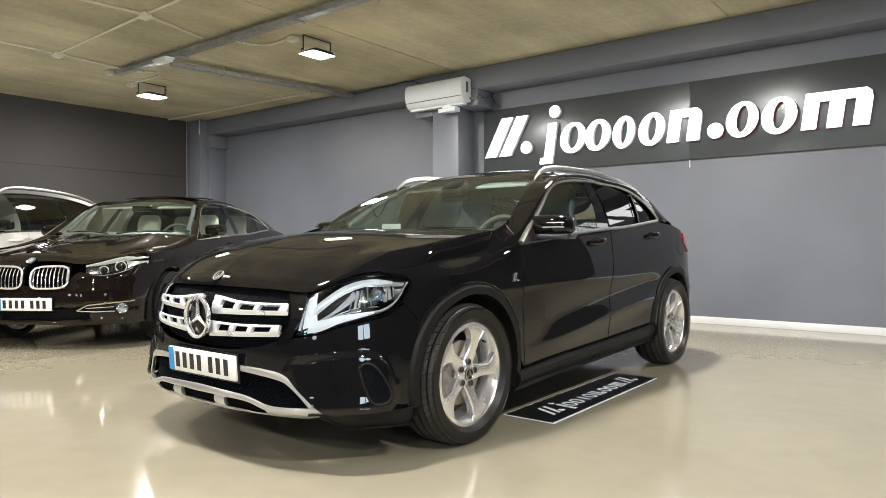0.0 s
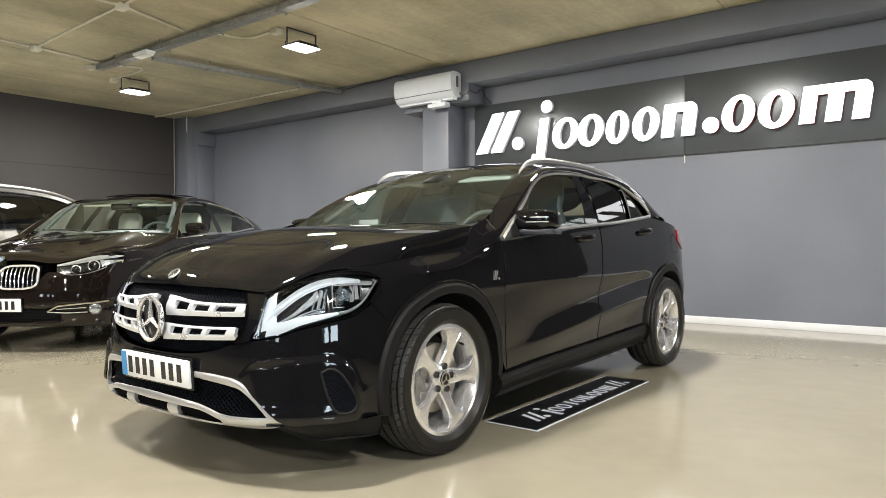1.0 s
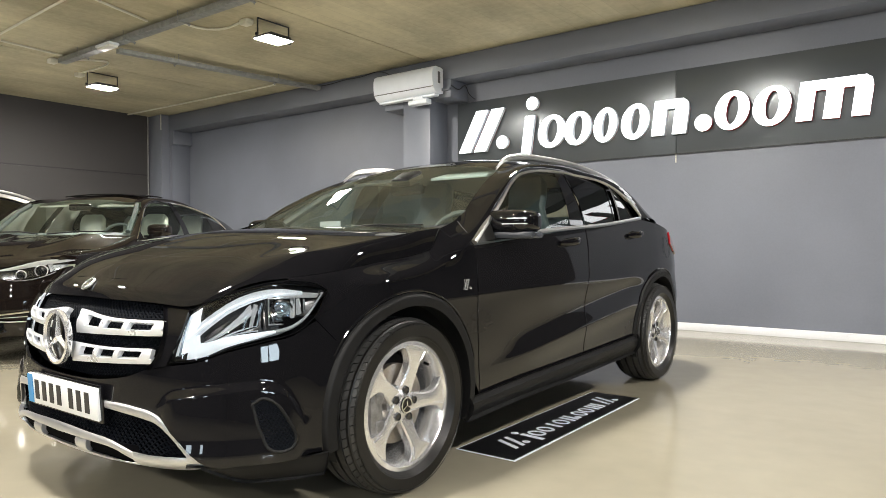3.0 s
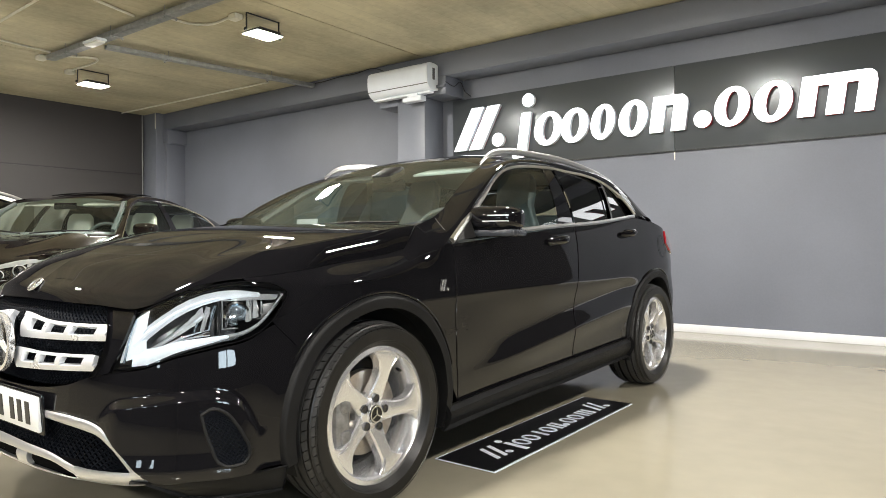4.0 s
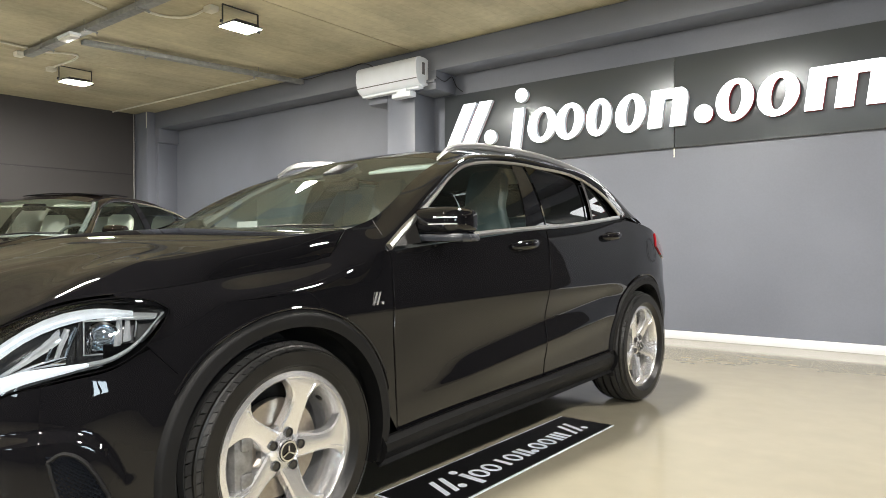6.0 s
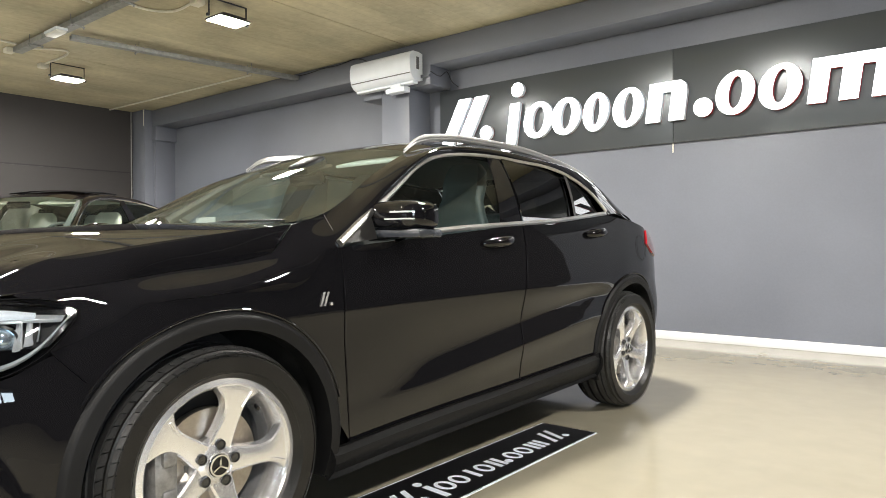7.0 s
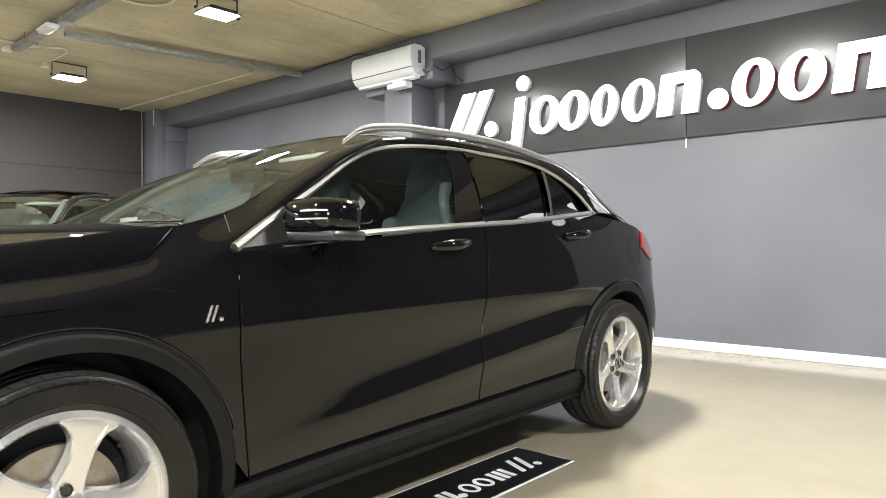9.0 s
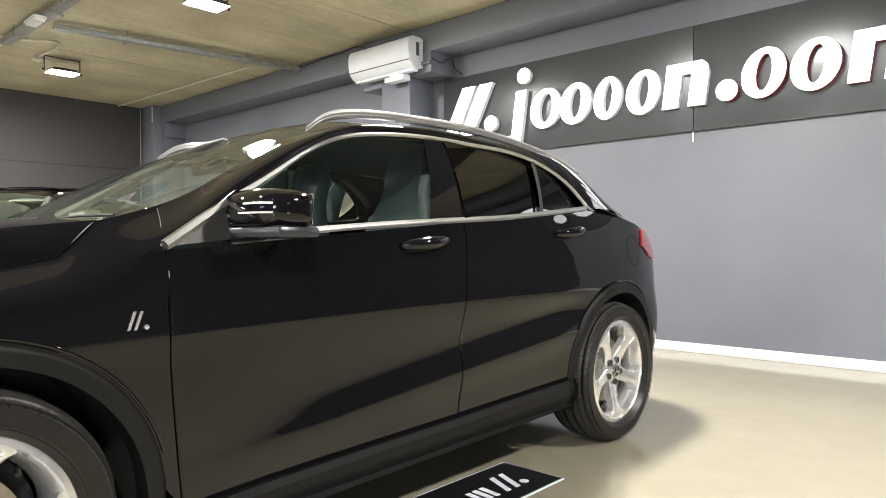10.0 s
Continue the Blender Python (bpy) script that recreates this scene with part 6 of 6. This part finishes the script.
        for u, r in ((7.5, 0.042), (16, 0.052)):
            c = Vector(at(round(u) / 30, 0.38, -0.022))
            mm = Matrix.Translation(c) @ Vector((0.45, -0.88, 0)).to_track_quat("X", "Z").to_matrix().to_4x4()
            part("lamp_ring", flip(moved(lathe([(r, -0.01), (r - 0.001, 0.018), (r - 0.012, 0.018), (r - 0.014, 0.0)], 28), mm)), "chrome", hl)
            part("glow_ring", flip(moved(lathe([(r - 0.002, 0.020), (r - 0.006, 0.023), (r - 0.010, 0.020)], 28), mm)), "amber", hl)
            part("lamp_lens", flip(moved(lathe([(r - 0.014, 0.006), (r * 0.5, 0.014), (0.0005, 0.018)], 24), mm)), "lamp_dark", hl)
        part("cover_lens", flip(sheet(lambda u, v: at(u, v, 0.004), 30, 8)), "lens", hl)
    both("lamp_surround", sheet(lambda u, v: BIG.at(0.94 + 0.30 * u, 0.80 + 0.065 * v, -0.006), 12, 5), paint, car)
    number_plate(car, pose(0, -0.898, 0.425, 3))
    # bonnet, screen, roof
    hf = [BIG.at(0, 0.800), BIG.at(0.3, 0.800), BIG.at(0.47, 0.780), BIG.at(0.62, 0.800), BIG.at(0.80, 0.830), BIG.at(1.0, 0.856)]
    hs = [hf[-1], (0.82, -0.3, 0.888), (0.82, 0.0, 0.925), (0.81, 0.35, 0.99), (0.80, 0.62, 1.055)]
    hm = [hf[0], (0, -0.76, 0.845), (0, -0.62, 0.885), (0, -0.3, 0.955), (0, 0.1, 1.015), (0, 0.45, 1.06)]
    hr = [hm[-1], (0.35, 0.49, 1.062), (0.6, 0.56, 1.062), hs[-1]]
    half = coons(hf, hr, hm, hs, 30, 40, lambda u, v: 0.016 * smooth(0.3, 0.5, u) * (1 - smooth(0.5, 0.75, u)) * smooth(0, 0.2, v))
    part("bonnet", join(half, mirrored(half)), paint, car)
    sh, sd = [BIG.at(sy(y), z) for y, z in spline(shoulder, 31)], spline(hs, 31)
    both("fender_top", sheet(lambda u, v: tuple(sh[round(u * 30)][k] * (1 - v) + sd[round(u * 30)][k] * v + (0.03 * math.sin(math.pi * v) * (0.7 if k == 0 else 1.0) if k != 1 else 0) for k in range(3)), 30, 8), paint, car)
    wb = [(0, 0.45, 1.05), (0.35, 0.50, 1.052), (0.6, 0.58, 1.055), (0.79, 0.68, 1.07)]
    ws = [(0.79, 0.68, 1.07), (0.745, 0.85, 1.22), (0.695, 1.02, 1.35), roof_edge[0]]
    wt = [roof_mid[0], (0.3, roof_mid[0][1] - 0.01, roof_mid[0][2] - 0.01), (0.48, roof_mid[0][1] - 0.05, roof_mid[0][2] - 0.035), roof_edge[0]]
    wm = [wb[0], (0, 0.72, 1.215), (0, 0.98, 1.36), wt[0]]
    half = coons(wb, wt, wm, ws, 20, 16)
    part("windscreen", join(half, mirrored(half)), "glass", car, "clear windscreen").visible_shadow = False
    rr = [roof_mid[-1], (0.3, roof_mid[-1][1] - 0.01, roof_mid[-1][2] - 0.01), roof_edge[-1]]
    half = coons(wt, rr, roof_mid, roof_edge, 16, 30)
    part("roof", join(half, mirrored(half)), paint, car)
    tail_edge = (0.76, 3.62, table(belt, 3.5) - 0.03)
    pin = [(0.80, 0.62, 1.055)] + ws[1:] + roof_edge[1:] + [tuple((a + b) / 2 + (0.03 if i == 2 else 0) for i, (a, b) in enumerate(zip(roof_edge[-1], tail_edge))), tail_edge]
    pout = [cabin(y, z) for y, z in wintop] + [cabin(y_end + 0.02, table(belt, y_end))]
    a, b = spline(pout, 61), spline(pin, 61)
    both("roof_side", sheet(lambda u, v: tuple(a[round(u * 60)][k] + (b[round(u * 60)][k] - a[round(u * 60)][k]) * v + (0.015 * math.sin(math.pi * v) if k != 1 else 0) for k in range(3)), 60, 8), paint, car)
    both("pillar_foot", between([BIG.at(sy(y), z) for y, z in ((y_end - 0.1, table(belt, y_end)), (y_end + 0.1, table(belt, y_end)), (3.4, table(belt, 3.4) - 0.03), (3.7, table(belt, 3.4) - 0.1))], [cabin(y_end, table(belt, y_end)), (0.80, (y_end + 3.62) / 2, table(belt, y_end) + 0.02), tail_edge, (0.72, 3.75, tail_edge[2] - 0.05)], 20, 4), paint, car)
    part("rear_screen", between([(-0.58, *roof_edge[-1][1:]), (0, roof_mid[-1][1], roof_mid[-1][2]), (0.58, *roof_edge[-1][1:])], [(-0.72, 3.68, tail_edge[2]), (0, 3.8, tail_edge[2]), (0.72, 3.68, tail_edge[2])], 16, 6), "tint", car)
    part("tail_shelf", between([(-0.72, 3.68, tail_edge[2]), (0, 3.8, tail_edge[2]), (0.72, 3.68, tail_edge[2])], [BIG.at(-rs, 1.04), BIG.at(BIG.s[-1], 1.04), BIG.at(rs, 1.04)], 16, 4), paint, car)

    def pane(lo, hi, out=-0.004):
        def fn(u, v):
            yb, yt = lo[0] + (hi[0] - lo[0]) * u, lo[1] + (hi[1] - lo[1]) * u
            z0, z1 = table(belt, yb) + 0.004, table(wintop, yt) - 0.008
            return cabin(yb + (yt - yb) * v, z0 + (max(z0, z1) - z0) * v, out)
        return sheet(fn, 26, 10)

    y0, s0, s1 = wintop[0][0] + 0.13, splits[0], splits[1]
    for nm, lo, hi, mt in (("front_door_glass", (y0, y0), (s0 - 0.12, s0 - 0.02), "glass"), ("rear_door_glass", (s0 + 0.02, s0 + 0.08), (s1, s1 + 0.03), glass_rear), ("quarter_glass", (s1 + 0.03, s1 + 0.06), (y_end - 0.03, y_end - 0.03), glass_rear)):
        for ob in both(nm, pane(lo, hi), mt, car):
            ob.visible_shadow = False
    both("centre_pillar", pane((s0 - 0.12, s0 - 0.02), (s0 + 0.02, s0 + 0.08), 0.001), "gloss_black", car)
    both("rear_pillar", pane((s1, s1 + 0.03), (s1 + 0.03, s1 + 0.06), 0.002), "gloss_black", car)
    both("mirror_sail", pane((wintop[0][0], wintop[0][0]), (y0, y0), 0.002), "gloss_black", car)
    both("window_frame", tube([cabin(y, z, 0.005) for y, z in spline(wintop, 60)], 0.009, 6), "chrome", car, "chrome window frame")
    both("belt_strip", sheet(lambda u, v: cabin(wintop[0][0] + 0.02 + (y_end - wintop[0][0] - 0.03) * u, table(belt, wintop[0][0] + 0.02 + (y_end - wintop[0][0] - 0.03) * u) - 0.006 + 0.018 * v, 0.006), 40, 2, 0.005), "chrome", car, "chrome window strip")
    for k in (1, -1):
        flip = (lambda s: s) if k > 0 else mirrored
        mir = part("door_mirror", flip(([(0.985 + 0.115 * sq(x, 0.6), 0.86 + 0.075 * sq(y, 0.5), belt[0][1] + 0.105 + 0.062 * sq(z, 0.6)) for x, y, z in ball[0]], ball[1])), "gloss_black" if paint == "white_paint" else paint, car, sharp=60)
        part("mirror_foot", flip(box((0.91, 0.86, belt[0][1] + 0.04), (0.14, 0.11, 0.03), 0.01)), "gloss_black", mir)
        for y in (splits[0] - 0.25, splits[1] + 0.05):
            p = Vector(BIG.at(sy(y), table(belt, y) - 0.10))
            part("door_handle", flip(tube([tuple(p + Vector((0.004 + 0.03 * math.sin(math.pi * i / 10), (i / 10 - 0.5) * 0.22, 0))) for i in range(11)], 0.011, 8)), paint, car)
        part("wiper", flip(tube([(0.05, 0.44, 1.075), (0.3, 0.53, 1.10), (0.6, 0.66, 1.10)], 0.007)), "cladding", car)
    bd = part("bonnet_badge", moved(lathe([(0.041, 0.0), (0.041, 0.006), (0.034, 0.008), (0.033, 0.005), (0.0005, 0.006)], 28, False, "z"), pose(0, -0.80, 0.812, 42)), "chrome", car, "small round bonnet badge")
    part("badge_field", moved(lathe([(0.026, 0.006), (0.0005, 0.0085)], 20, False, "z"), pose(0, -0.80, 0.812, 42)), "badge_blue", bd)
    for k in (1, -1):
        for y in (0.0, 3.07):
            wheel(car, 0.835 * k, y, 0.345, 0.345, 0.262, 0.22, spoke, 7, k, "wheel", 50, False)
    part("dashboard", box((0, 0.80, 0.97), (1.45, 0.5, 0.24), 0.08), "cabin", car)
    part("cabin_floor", box((0, 2.0, 0.44), (1.5, 2.8, 0.05)), "cabin", car)
    for x in (0.39, -0.39):
        seat(car, x, 1.50, 0.45, seat_mat, 0.54)
        seat(car, x, 2.45, 0.47, seat_mat, 0.54)
    part("steering_wheel", moved(lathe([(0.19 + 0.015 * math.cos(t), 0.015 * math.sin(t)) for t in [2 * math.pi * i / 8 for i in range(8)]], 32, True, "y"), pose(0.39, 1.08, 1.02, -25)), "cabin", car)
    part("rear_view_mirror", box((0, 1.06, 1.37), (0.25, 0.03, 0.07), 0.015), "gloss_black", car)
    part("headlining", sheet(lambda u, v: (-0.54 + 1.08 * u, 1.30 + 1.5 * v, roof_edge[1][2] - 0.045 + 0.035 * math.sin(math.pi * u)), 6, 6), "cabin_light", car)
    for x in (-0.33, 0.33):
        part("sun_visor", moved(box((0, 0, 0), (0.42, 0.16, 0.016), 0.006), pose(x, roof_mid[0][1] + 0.05, roof_mid[0][2] - 0.055, 14)), "leather_cream", car)
    both("pillar_trim", tube([(0.71, 0.74, 1.10), (0.65, 1.0, 1.32), (0.60, 1.12, 1.40)], 0.025, 6), "cabin", car)
    return car


GT_BELT = [(0.56, 1.01), (1.2, 1.055), (2.0, 1.08), (2.85, 1.15), (3.5, 1.14)]
GT_TOP = [(0.56, 1.02), (0.72, 1.14), (0.90, 1.26), (1.08, 1.36), (1.28, 1.425), (1.6, 1.455), (2.0, 1.445), (2.4, 1.385), (2.68, 1.29), (2.83, 1.17)]
GT_EDGE = [(0.645, 1.12, 1.425), (0.62, 1.4, 1.482), (0.61, 1.8, 1.497), (0.61, 2.2, 1.472), (0.615, 2.6, 1.40), (0.62, 2.95, 1.32)]
GT_MID = [(0, 1.20, 1.46), (0, 1.5, 1.53), (0, 1.85, 1.55), (0, 2.25, 1.53), (0, 2.7, 1.46), (0, 3.05, 1.37)]
gt_pose = pose(-3.06, 5.73, 0, 0, 0, 32.2)
gt = large_car("fastback_car", gt_pose, "dark brown metallic fastback with a chrome double grille", "brown_paint", GT_BELT, GT_TOP, GT_EDGE, GT_MID, (1.72, 2.42), "leather_cream", "glass", split_spoke(0.262, 0.22))
part("sunroof_panel", sheet(lambda u, v: (0.86 * (u - 0.5), 1.46 + 0.55 * v, table([(1.4, 1.517), (1.6, 1.54), (1.85, 1.55), (2.25, 1.53)], 1.46 + 0.55 * v) + 0.020 - 0.105 * (u - 0.5) ** 2), 14, 8, 0.008), "gloss_black", gt, "dark tinted sunroof panel tilted open")
UT_BELT = [(0.56, 1.06), (1.2, 1.10), (2.0, 1.13), (2.9, 1.17), (3.6, 1.20)]
UT_TOP = [(0.56, 1.07), (0.72, 1.19), (0.90, 1.32), (1.08, 1.44), (1.28, 1.525), (1.7, 1.57), (2.2, 1.57), (2.7, 1.525), (3.0, 1.43), (3.22, 1.20)]
UT_EDGE = [(0.645, 1.12, 1.47), (0.62, 1.4, 1.585), (0.615, 1.9, 1.615), (0.615, 2.4, 1.61), (0.615, 2.9, 1.565), (0.62, 3.30, 1.48)]
UT_MID = [(0, 1.20, 1.51), (0, 1.5, 1.63), (0, 2.0, 1.665), (0, 2.5, 1.65), (0, 3.0, 1.605), (0, 3.40, 1.52)]
ut = large_car("estate_car", pose(-4.55, 4.1, 0, 0, 0, 34), "white estate car with dark rear glass", "white_paint", UT_BELT, UT_TOP, UT_EDGE, UT_MID, (1.42, 2.22), "leather_cream", "tint", split_spoke(0.262, 0.22), (0.14, 1.2))
both("roof_rail", tube([(p[0] + 0.02, p[1], p[2] + 0.025) for p in spline(UT_EDGE, 30)], 0.014, 6), "dull_chrome", ut)
